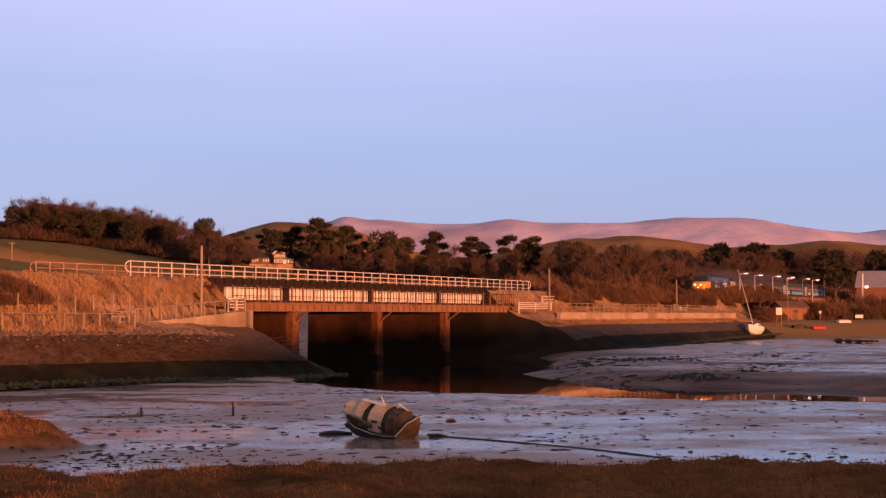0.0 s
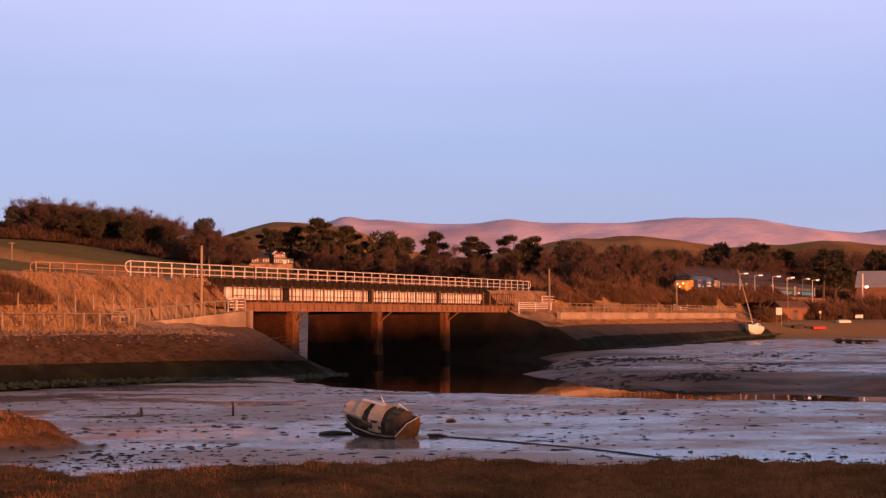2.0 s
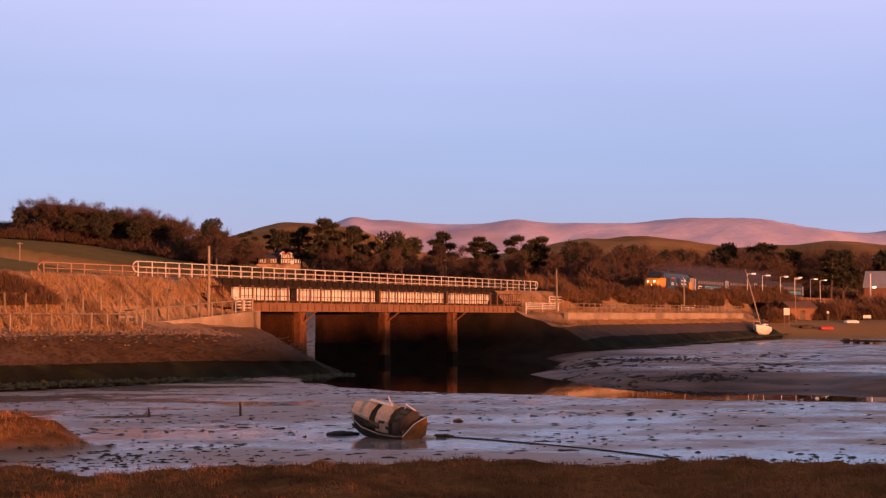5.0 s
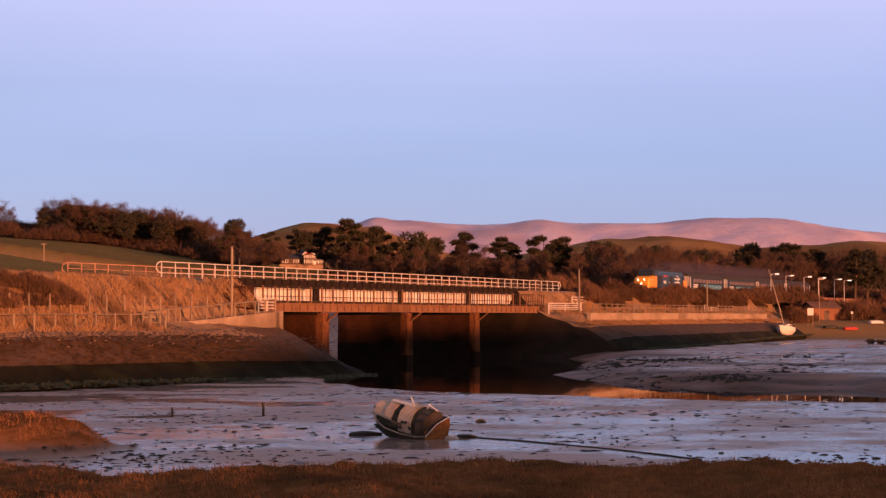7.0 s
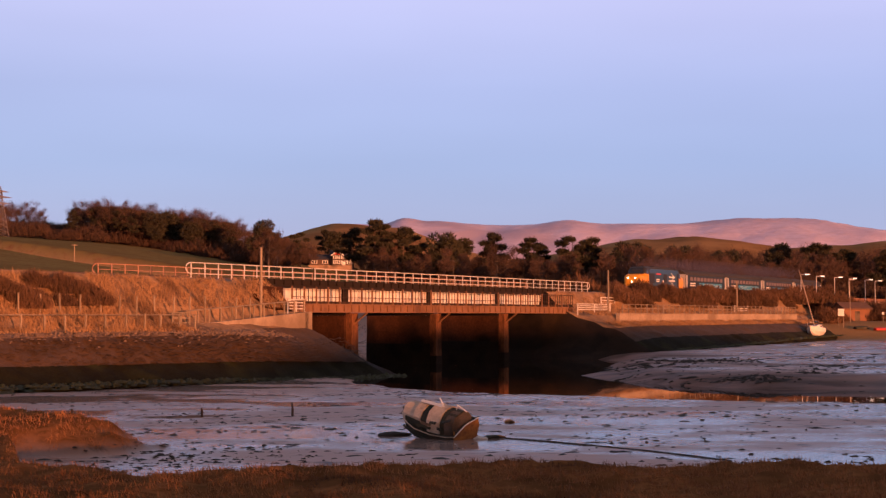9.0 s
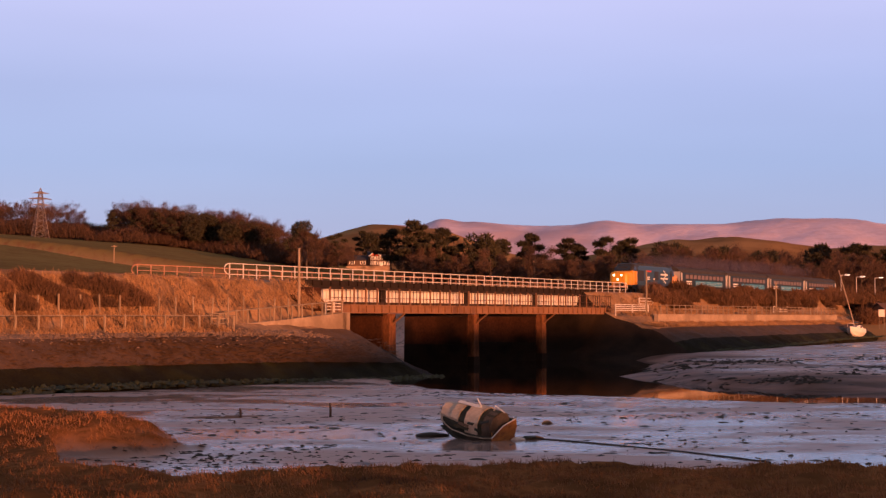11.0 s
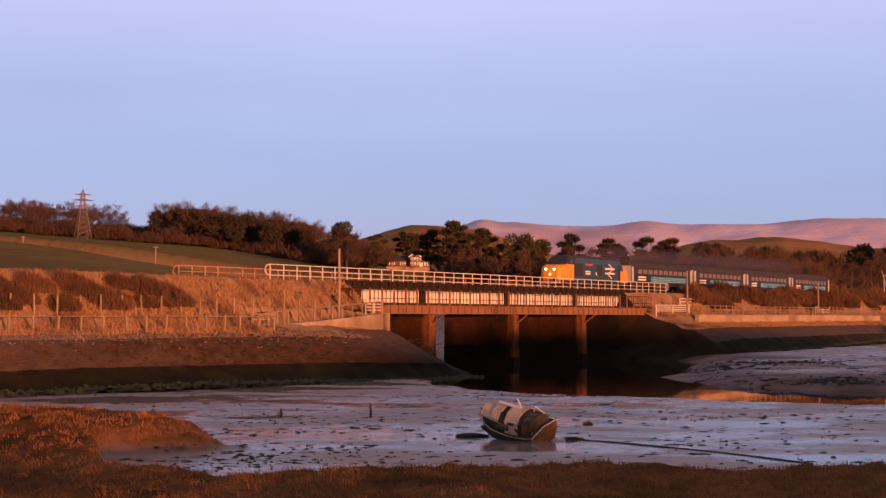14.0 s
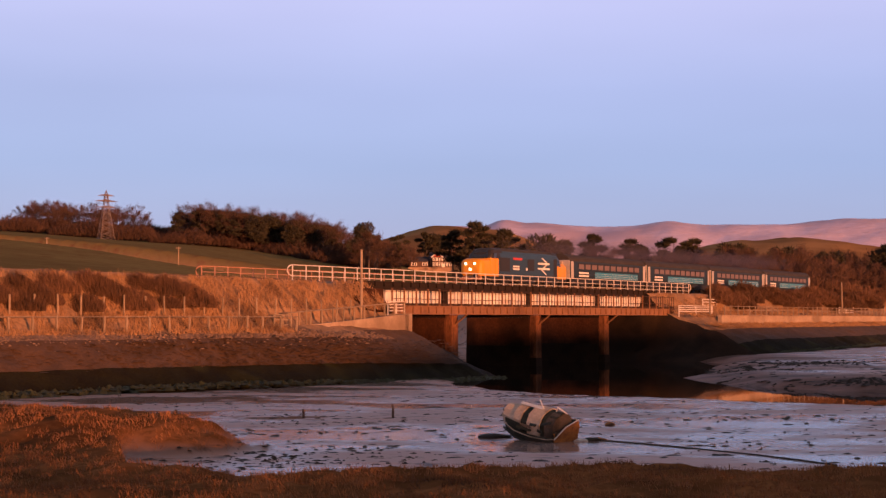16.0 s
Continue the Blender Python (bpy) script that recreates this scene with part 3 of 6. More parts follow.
def build_bridge():
    br = empty("railway_bridge", LINE, "steel girder railway bridge, pale sides under black brackets, on masonry piers", "bridge")
    # main girders, span by span
    for q, facing in ((0.35, 1), (-6.3, -1)):
        for a, b in zip(SPANS, SPANS[1:]):
            g = part("girder", cubed(a + 0.25, b - 0.25, -q - 0.03, -q + 0.03, 5.35, 6.92), M["pale_girder"], br, "pale painted plate girder")
            bm = box(bmesh.new(), a + 0.2, b - 0.2, -q - 0.2, -q + 0.2, 5.25, 5.36)
            part("flange", bm, M["pale_girder"], g)
            if facing > 0:
                k = round((b - a) / 1.3)
                stiff = mesh_of(cubed(-0.03, 0.03, -0.10, 0, 5.37, 6.9), "stiffener", M["pale_girder"])
                for i in range(1, k):
                    part("stiffener", stiff, M["beam"], g, at=pose(a + (b - a) * i / k, -q - 0.03, 0))
    # black bearing posts at the joints
    for s in SPANS:
        part("joint_post", cubed(s - 0.42, s + 0.42, -0.62, 0.2, 5.1, 6.95, bevel=0.03), M["black_steel"], br)
    # black walkway edge with its brackets
    part("fascia", cubed(8.4, 70.4, -0.75, -0.55, 6.86, 7.16), M["black_steel"], br)
    brk = bmesh.new()
    vs = [[brk.verts.new((x, y, z)) for y, z in ((-0.74, 7.16), (-0.74, 7.62), (-0.30, 7.62), (-0.42, 7.16))] for x in (-0.58, 0.58)]
    for k in range(4):
        brk.faces.new((vs[0][k], vs[0][(k + 1) % 4], vs[1][(k + 1) % 4], vs[1][k]))
    brk.faces.new(vs[0][::-1])
    brk.faces.new(vs[1])
    bmesh.ops.recalc_face_normals(brk, faces=brk.faces)
    brk = mesh_of(brk, "bracket", M["black_steel"])
    n = round(62 / 1.4)
    for i in range(n):
        part("bracket", brk, M["black_steel"], br, at=pose(8.4 + 0.7 + i * 62 / n, 0, 0))
    part("deck", cubed(8.4, 70.4, -0.5, 6.6, 6.95, 7.35), M["black_steel"], br)
    # piers: side walls coloured dark for shade, rust-streaked fronts brighter as sunlit, struts out to the footbridge
    def pier_block(s, w0, w1, y0, y1, z0, z1):
        return loft([[(s - w, y0, z), (s + w, y0, z), (s + w, y1, z), (s - w, y1, z)] for w, z in ((w0, z0), (w1, z1))], close=True)
    for s in SPANS[1:-1]:
        p = part("pier", pier_block(s, 0.80, 0.75, -0.9, 6.5, 1.6, 4.45), M["masonry_pier"], br, "tide-stained masonry pier, its sides darkened for the shade under the bridge")
        part("pier_foot", pier_block(s, 0.84, 0.805, -0.92, 6.52, -1.6, 1.598), M["shaded_weedy_stone"], p, "pier foot black with tidal weed and painted shade")
        part("front", pier_block(s, 0.60, 0.52, -1.6, -0.924, 0.4, 4.68), M["pier_front"], p, "rust-streaked sandstone pier front, coloured brighter as sunlit")
        part("front_foot", pier_block(s, 0.66, 0.62, -1.66, -0.924, -1.6, 0.398), M["shaded_weedy_stone"], p, "foot of the pier front, black with weed and painted shade")
        part("bearing", cubed(s - 0.45, s + 0.45, -0.8, 6.8, 4.452, 5.24, bevel=0.03), M["black_steel"], p)
        part("strut", tube(bmesh.new(), [(s, -1.5, 3.7), (s, -2.9, 4.72)], 0.09, 6), M["beam"], p, "tan steel strut under the footbridge")
    # abutments; the left one shares the piers' shade-darkened stone
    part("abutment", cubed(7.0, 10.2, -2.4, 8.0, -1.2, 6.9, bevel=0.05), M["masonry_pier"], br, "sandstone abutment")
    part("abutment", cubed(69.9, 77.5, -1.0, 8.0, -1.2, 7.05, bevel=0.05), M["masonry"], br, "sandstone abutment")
    part("parapet", cubed(69.6, 78.0, -1.25, -0.6, 7.052, 7.35, bevel=0.04), M["masonry"], br)

    railing("railing", 0.0, 80.0, 0.55, 7.45, 1.22, 1.78, M["white_steel"], "white painted steel railing along the bridge walkway", hoops=((0.0, -1), (80.0, 1)), gaps=(17.5,))
    railing("railing", -3.0, 76.5, -6.4, 7.4, 1.22, 1.62, M["reddish_steel"], "reddish steel railing on the far side of the bridge", hoops=((-3.0, -1), (76.5, 1)))

    # footbridge slung along the estuary side
    fb = empty("footbridge", LINE, "narrow tan steel footbridge slung beside the railway bridge", "footbridge")
    a, b = 9.8, 68.5
    bm = box(bmesh.new(), a, b, -3.55, -3.50, 4.80, 5.40)
    box(bm, a, b, -3.70, -3.38, 4.72, 4.80)
    box(bm, a, b, -3.70, -3.38, 5.40, 5.48)
    beam = part("beam", bm, M["beam"], fb)
    st = mesh_of(cubed(-0.05, 0.05, -0.13, 0, 4.802, 5.398), "stiffener", M["beam"])
    for i in range(round((b - a) / 1.25)):
        part("stiffener", st, M["beam"], beam, at=pose(a + 0.6 + i * 1.25, -3.55, 0))
    bm = box(bmesh.new(), a, b, -1.75, -1.70, 4.78, 5.40)
    part("beam", bm, M["beam"], fb)
    part("deck", cubed(a, b, -3.38, -1.76, 5.42, 5.52), M["timber"], fb)
    part("toe_board", cubed(a, b, -3.49, -3.44, 5.49, 5.70), M["iron"], fb, "dark brown toe board")
    bal = mesh_of(cubed(-0.022, 0.022, -0.022, 0.022, 5.48, 6.82), "baluster", M["iron"])
    stout = mesh_of(cubed(-0.06, 0.06, -0.06, 0.06, 5.48, 6.95), "rail_post", M["beam"])
    k = round((b - a) / 0.62)
    for i in range(k + 1):
        if i % 3:
            part("baluster", bal, M["iron"], fb, at=pose(a + (b - a) * i / k, -3.53, 0))
        else:
            part("rail_post", stout, M["beam"], fb, at=pose(a + (b - a) * i / k, -3.53, 0))
    part("handrail", tube(bmesh.new(), [(a, -3.53, 6.84), (b, -3.53, 6.84)], 0.04), M["iron"], fb)
    part("handrail", tube(bmesh.new(), [(a, -3.53, 6.05), (b, -3.53, 6.05)], 0.03), M["iron"], fb)

    # track: ballast, sleepers, rails
    tr = empty("railway_track", LINE, "single railway track on grey ballast", "track", kind="structure")
    bm = bmesh.new()
    for s0, s1 in ((-140, 420),):
        rows = [[bm.verts.new((s, y, z)) for y, z in ((1.0, 7.36), (1.9, 7.56), (4.9, 7.56), (5.8, 7.36))] for s in spread(s0, s1, 4)]
        for r0, r1 in zip(rows, rows[1:]):
            for j in range(3):
                bm.faces.new((r0[j], r1[j], r1[j + 1], r0[j + 1]))
    part("ballast", bm, M["ballast"], tr)
    for y in (2.68, 4.12):
        part("rail", cubed(-140, 420, y - 0.035, y + 0.035, 7.56, RAIL_Z), M["rail"], tr)


M["iron"] = mat("dark_brown_iron", (0.06, 0.035, 0.024), (0.035, 0.022, 0.016), 1.0, 0.8, 0.1, spec=0.2)
# near-black stone: tidal weed plus the shade under the bridge put into colour
M["shaded_weedy_stone"] = mat("tide_and_shade_black_stone", (0.020, 0.014, 0.010), (0.032, 0.021, 0.014), 0.7, 0.85, 0.6, c=(0.013, 0.010, 0.008), spec=0.15)
# pier sides and left abutment: under-bridge shade in the colour, over tide stain
M["masonry_pier"] = mat("tide_stained_shaded_pier", (0.085, 0.034, 0.016), (0.035, 0.015, 0.009), 0.5, 0.9, 0.5, c=(0.018, 0.010, 0.007), spec=0.15)
# pier fronts: low sunlight put into the orange colour, with rust streaks
M["pier_front"] = mat("sunlit_rusty_pier_front", (0.26, 0.11, 0.05), (0.10, 0.042, 0.02), 1.3, 0.9, 0.8, c=(0.05, 0.023, 0.012), stretch=(1, 1, 0.45), fine=5, spec=0.2)


# ---------------------------------------------------------------- trees and scrub
def slivers(pts, dirs, length, width, rng):
    """Thin three-cornered twigs or needle tufts, one at each point."""
    n = len(pts)
    dirs = dirs / np.maximum(np.linalg.norm(dirs, axis=1, keepdims=True), 1e-6)
    side = np.cross(dirs, rng.normal(size=(n, 3)))
    side /= np.maximum(np.linalg.norm(side, axis=1, keepdims=True), 1e-6)
    ln = (length * rng.uniform(0.5, 1.4, n))[:, None]
    wd = (width * rng.uniform(0.6, 1.4, n))[:, None]
    v = np.stack([pts - side * wd, pts + side * wd, pts + dirs * ln], 1).reshape(-1, 3)
    return v, np.arange(3 * n).reshape(-1, 3)


def mesh_arrays(name, v, f, material):
    me = bpy.data.meshes.new(name)
    me.from_pydata(v.tolist(), [], f.tolist())
    me.materials.append(material)
    me.update()
    return me


def limbs(rng, h, spread_w, trunk_r, first=0.25, n=9, lift=0.5, lean=0.0):
    """Trunk and limbs as tubes; gives the mesh and the tips and middles of the limbs."""
    bm = bmesh.new()
    bendx, bendy = rng.uniform(-0.04, 0.04, 2) * h
    trunk = [(0, 0, -0.4), (bendx * 0.3, bendy * 0.3, h * 0.3), (bendx + lean * h * 0.3, bendy, h * 0.6), (bendx * 1.3 + lean * h * 0.6, bendy, h * 0.93)]
    tube(bm, trunk, [trunk_r, trunk_r * 0.75, trunk_r * 0.45, trunk_r * 0.08], 6)
    ends = []
    for i in range(n):
        t = first + (0.9 - first) * (i + rng.uniform(0, 0.8)) / n
        k = min(int(t / 0.31), 2)
        a, b = Vector(trunk[k]), Vector(trunk[k + 1])
        p = a.lerp(b, min(max((t * h - a.z) / (b.z - a.z), 0), 1))
        ang = i * 2.4 + rng.uniform(-0.5, 0.5)
        reach = spread_w * (1.05 - 0.55 * abs(t - 0.45) / 0.5) * rng.uniform(0.7, 1.1)
        up_ = lift * reach * rng.uniform(0.6, 1.3)
        m1 = p + Vector((math.cos(ang) * reach * 0.5, math.sin(ang) * reach * 0.5, up_ * 0.35))
        e = p + Vector((math.cos(ang) * reach, math.sin(ang) * reach, up_))
        tube(bm, [p, m1, e], [trunk_r * 0.38 * (1.1 - t), trunk_r * 0.24 * (1.1 - t), 0.015], 4, caps=False)
        ends.append((p, m1, e))
        for j in range(3):
            a2 = ang + rng.uniform(-1.1, 1.1)
            b0 = m1.lerp(e, rng.uniform(0, 0.7))
            e2 = b0 + Vector((math.cos(a2), math.sin(a2), rng.uniform(0.3, 1.1))) * reach * 0.42
            tube(bm, [b0, e2], [trunk_r * 0.12, 0.01], 3, caps=False)
            ends.append((b0, (b0 + e2) / 2, e2))
    return bm, ends


def bare_tree(seed, h, wide, twigs, twig_len=0.95, width=0.045, lean=0.0):
    rng = np.random.RandomState(seed)
    bm, ends = limbs(rng, h, wide, 0.022 * h + 0.05, 0.22, 11, 0.75, lean)
    P, D = [], []
    per = twigs // len(ends)
    for p, m1, e in ends:
        t = rng.uniform(0.25, 1.08, per)[:, None]
        base = np.array(m1)[None] * (1 - t) + np.array(e)[None] * t + rng.normal(0, 0.11 * wide, (per, 3))
        d = np.array(e - m1)[None] / max((e - m1).length, 0.01) + rng.normal(0, 0.6, (per, 3)) + np.array([lean, 0, 0.7])
        P.append(base)
        D.append(d)
    v, f = slivers(np.concatenate(P), np.concatenate(D), twig_len, width, rng)
    keep = v.reshape(-1, 3, 3)[:, :, 2].min(1) > 0.1
    v = v.reshape(-1, 3, 3)[keep].reshape(-1, 3)
    return mesh_of(bm, "trunk", M["bark"]), mesh_arrays("crown", v, np.arange(len(v)).reshape(-1, 3), M["twig"])


def pine_tree(seed, h, wide, plates, per):
    """Tall old pine: bare lower trunk, dark flat plates of needles with gaps between."""
    rng = np.random.RandomState(seed)
    bm, ends = limbs(rng, h, wide * 0.8, 0.02 * h + 0.06, 0.42, 8, 0.22)
    P, D = [], []
    for k in range(plates):
        t = 0.46 + 0.54 * (k + rng.uniform(0, 0.5)) / plates
        a = k * 2.4 + rng.uniform(-0.4, 0.4)
        r = wide * (0.62 if t < 0.9 else 0.25) * rng.uniform(0.35, 1.0)
        c = np.array([math.cos(a) * r, math.sin(a) * r, t * h])
        size = wide * rng.uniform(0.26, 0.46) * (1.25 - 0.6 * t)
        g = rng.normal(size=(per, 3))
        g /= np.linalg.norm(g, axis=1, keepdims=True)
        g *= rng.uniform(0.3, 1.0, per)[:, None] ** 0.5
        P.append(c + g * np.array([size, size, size * 0.19]))
        D.append(g + np.array([0, 0, 0.5]) + rng.normal(0, 0.4, (per, 3)))
    v, f = slivers(np.concatenate(P), np.concatenate(D), 0.62, 0.13, rng)
    return mesh_of(bm, "trunk", M["bark"]), mesh_arrays("crown", v, f, M["needle"])


def round_tree(seed, h, wide, per):
    """Dense dark evergreen with a lumpy dome of foliage."""
    rng = np.random.RandomState(seed)
    bm, ends = limbs(rng, h, wide * 0.7, 0.02 * h + 0.06, 0.3, 8, 0.6)
    P, D = [], []
    for k in range(13):
        a, t = k * 2.4, rng.uniform(0.38, 0.9)
        r = wide * 0.62 * math.sqrt(max(0.05, 1 - ((t - 0.5) / 0.52) ** 2)) * rng.uniform(0.5, 1)
        c = np.array([math.cos(a) * r, math.sin(a) * r, t * h])
        g = rng.normal(size=(per, 3))
        g /= np.linalg.norm(g, axis=1, keepdims=True)
        P.append(c + g * wide * rng.uniform(0.24, 0.4) * rng.uniform(0.5, 1, (per, 1)))
        D.append(g + rng.normal(0, 0.4, (per, 3)))
    v, f = slivers(np.concatenate(P), np.concatenate(D), 0.55, 0.13, rng)
    return mesh_of(bm, "trunk", M["bark"]), mesh_arrays("crown", v, f, M["needle"])


def scrub_mesh(seed, h, wide, twigs, lean):
    """Wind-combed thicket of upright bare stems."""
    rng = np.random.RandomState(seed)
    n = twigs
    r = wide * np.sqrt(rng.uniform(0, 1, n))
    a = rng.uniform(0, 2 * math.pi, n)
    top = h * (1 - 0.75 * (r / wide) ** 2) * (0.72 + 0.28 * np.sin(3 * a + seed) * np.cos(2 * a))
    z = top * rng.uniform(0.02, 0.92, n) ** 0.8
    P = np.stack([r * np.cos(a) + lean * z * 0.5, r * np.sin(a), z], 1)
    D = np.stack([lean + 0.35 * np.cos(a) + rng.normal(0, 0.3, n), 0.35 * np.sin(a) + rng.normal(0, 0.3, n), np.full(n, 1.0)], 1)
    v, f = slivers(P, D, 0.62, 0.032, rng)
    return v, f


def put_tree(name, meshes, x, y, size, turn, label, category, group="", z=None):
    m = pose(x, y, float(ground_z(np.float64(x), np.float64(y))) - 0.1 if z is None else z, 0, 0, turn) @ Matrix.Scale(size, 4)
    t = empty(name, m, label, category, group)
    for part_name, me in zip(("trunk", "crown"), meshes):
        part(part_name, me, None, t)
    return t


def seen_from_bank(bearing, dist):
    """A place by its bearing (thousandths to the right of straight ahead) and distance ahead."""
    return bearing / 1000 * dist, dist


def build_trees():
    rng = np.random.RandomState(42)
    bare = [bare_tree(20 + i, 10.0, 3.6 + 0.4 * (i % 3), 4200, 0.8, 0.036) for i in range(6)]
    pines = [pine_tree(50 + i, 10.0, 3.1 + 0.3 * (i % 3), 8 + i % 3, 420) for i in range(5)]
    rounds = [round_tree(70 + i, 10.0, 4.2, 420) for i in range(3)]
    # named pines and evergreens along the wooded rise: bearing, distance, how high the top stands over the eye (thousandths), kind
    for b, d, e, kind in ((-160, 430, 64, "r"), (-99, 360, 59, "p"), (-85, 350, 64.5, "p"), (-78, 372, 55, "p"), (-65, 352, 59.5, "p"), (-58, 360, 54, "p"), (-38, 350, 55, "r"), (-29, 356, 52, "r"),
                          (-6, 360, 56, "p"), (20, 350, 52, "p"), (26, 356, 49, "p"), (46, 345, 53, "p"), (58, 350, 52, "p"), (52, 352, 47, "p"), (84, 340, 48.5, "r"), (92, 345, 47, "r"),
                          (120, 360, 46, "r"), (128, 365, 44, "p"), (184, 400, 47, "r"), (209, 390, 48, "p"), (216, 395, 47, "p"), (229, 400, 44.5, "p"), (254, 390, 44, "p"), (262, 400, 42.5, "r"),
                          (294, 410, 42, "r"), (150, 380, 43, "r"), (-135, 470, 56, "p"), (-112, 640, 57, "r"), (-118, 650, 58, "p")):
        x, y = seen_from_bank(b, d)
        h = EYE[2] + e * d / 1000 - float(ground_z(np.float64(x), np.float64(y)))
        if kind == "p":
            put_tree("pine_tree", pines[rng.randint(5)], x, y, h / 10, rng.uniform(0, 360), "tall old pine with dark flat-topped needle plates", "tree", "pines on the wooded rise")
        else:
            put_tree("evergreen_tree", rounds[rng.randint(3)], x, y, h / 10, rng.uniform(0, 360), "dense dark evergreen tree with a domed crown", "tree", "pines on the wooded rise")
    # bare woodland behind the line
    for b0, b1, d0, d1, h0, h1, n in ((-160, -60, 370, 460, 7, 10.5, 26), (-80, 60, 300, 420, 6.0, 9, 44), (50, 200, 270, 400, 6, 9.5, 44), (190, 330, 320, 430, 7, 11, 34), (60, 200, 240, 280, 4.5, 7, 20)):
        for i in range(n):
            d = rng.uniform(d0, d1)
            x, y = seen_from_bank(b0 + (b1 - b0) * (i + rng.uniform(0, 1)) / n, d)
            s, q = line_sq(x, y)
            if q > -11 or float(ground_z(np.float64(x), np.float64(y))) < 5 or abs(x / y * 1000 + 121) < 27:
                continue
            put_tree("bare_tree", bare[rng.randint(6)], x, y, rng.uniform(h0, h1) / 10, rng.uniform(0, 360), "leafless brown tree in the wood behind the railway", "tree", "bare trees behind the railway")
    # far wood on the hill, joined
    V = []
    for i in range(190):
        b, d = rng.uniform(-400, -128), rng.uniform(455, 560)
        if b < -295:
            d += 60
        if -312 < b < -288:
            continue
        x, y = seen_from_bank(b, d)
        rng.uniform()
        me = bare[rng.randint(6)][1]
        co = np.empty(len(me.vertices) * 3)
        me.vertices.foreach_get("co", co)
        co = co.reshape(-1, 3, 3)[::3].reshape(-1, 3)
        tall = 1.08 if b > -295 else 0.95
        tall *= 1.0 - 0.35 * sm(-205, -135, b)
        c, sn = math.cos(i), math.sin(i)
        k = float(tall) * rng.uniform(0.85, 1.2)
        co = np.stack([co[:, 0] * c - co[:, 1] * sn, co[:, 0] * sn + co[:, 1] * c, co[:, 2]], 1) * k
        V.append(co + np.array([x, y, float(ground_z(np.float64(x), np.float64(y)))]))
    low = scrub_mesh(77, 2.6, 2.6, 2400, 0.1)[0]
    for i in range(260):   # undergrowth
        b, d = rng.uniform(-410, -60), rng.uniform(440, 600)
        x, y = seen_from_bank(b, d)
        if abs(b + 121) < 27 and d < 575 or abs(b + 340) < 7 and d < 470:
            continue
        V.append(low * rng.uniform(1.4, 2.6) * np.array([1.3, 1.3, 1]) + np.array([x, y, float(ground_z(np.float64(x), np.float64(y)))]))
    for i in range(150):   # the same wood runs on behind the station
        b = rng.uniform(45, 345)
        d = rng.uniform(430, 540)
        x, y = seen_from_bank(b, d)
        z = float(ground_z(np.float64(x), np.float64(y)))
        tall = EYE[2] + (0.0405 + 0.003 * float(sm(130, 190, b)) + rng.uniform(-0.005, 0.003)) * d - z
        me = bare[rng.randint(6)][1]
        co = np.empty(len(me.vertices) * 3)
        me.vertices.foreach_get("co", co)
        co = co.reshape(-1, 3, 3)[::3].reshape(-1, 3)
        c, sn = math.cos(i), math.sin(i)
        k = min(max(tall / 10.5, 0.45), 1.5)
        V.append(np.stack([co[:, 0] * c - co[:, 1] * sn, co[:, 0] * sn + co[:, 1] * c, co[:, 2]], 1) * k + np.array([x, y, z]))
        V.append(low * rng.uniform(1.4, 2.4) * np.array([1.6, 1.6, 1]) + np.array([x, y - 4, z]))
    v = np.concatenate(V)
    w = new("wood", mesh_arrays("wood", v, np.arange(len(v)).reshape(-1, 3), M["twig"]))
    tagged(w, "leafless brown wood on the far hill", "wood", kind="stuff")
    V = []
    for i in range(60):
        b, d = rng.uniform(-292, -178), rng.uniform(450, 520)
        x, y = seen_from_bank(b, d)
        me = (pines + rounds)[rng.randint(8)][1]
        co = np.empty(len(me.vertices) * 3)
        me.vertices.foreach_get("co", co)
        co = co.reshape(-1, 3, 3)[::2].reshape(-1, 3) * rng.uniform(0.9, 1.2)
        V.append(co + np.array([x, y, float(ground_z(np.float64(x), np.float64(y)))]))
    v = np.concatenate(V)
    w = new("conifer_wood", mesh_arrays("conifer_wood", v, np.arange(len(v)).reshape(-1, 3), M["needle"]))
    tagged(w, "dark conifers standing among the bare wood", "wood", kind="stuff")


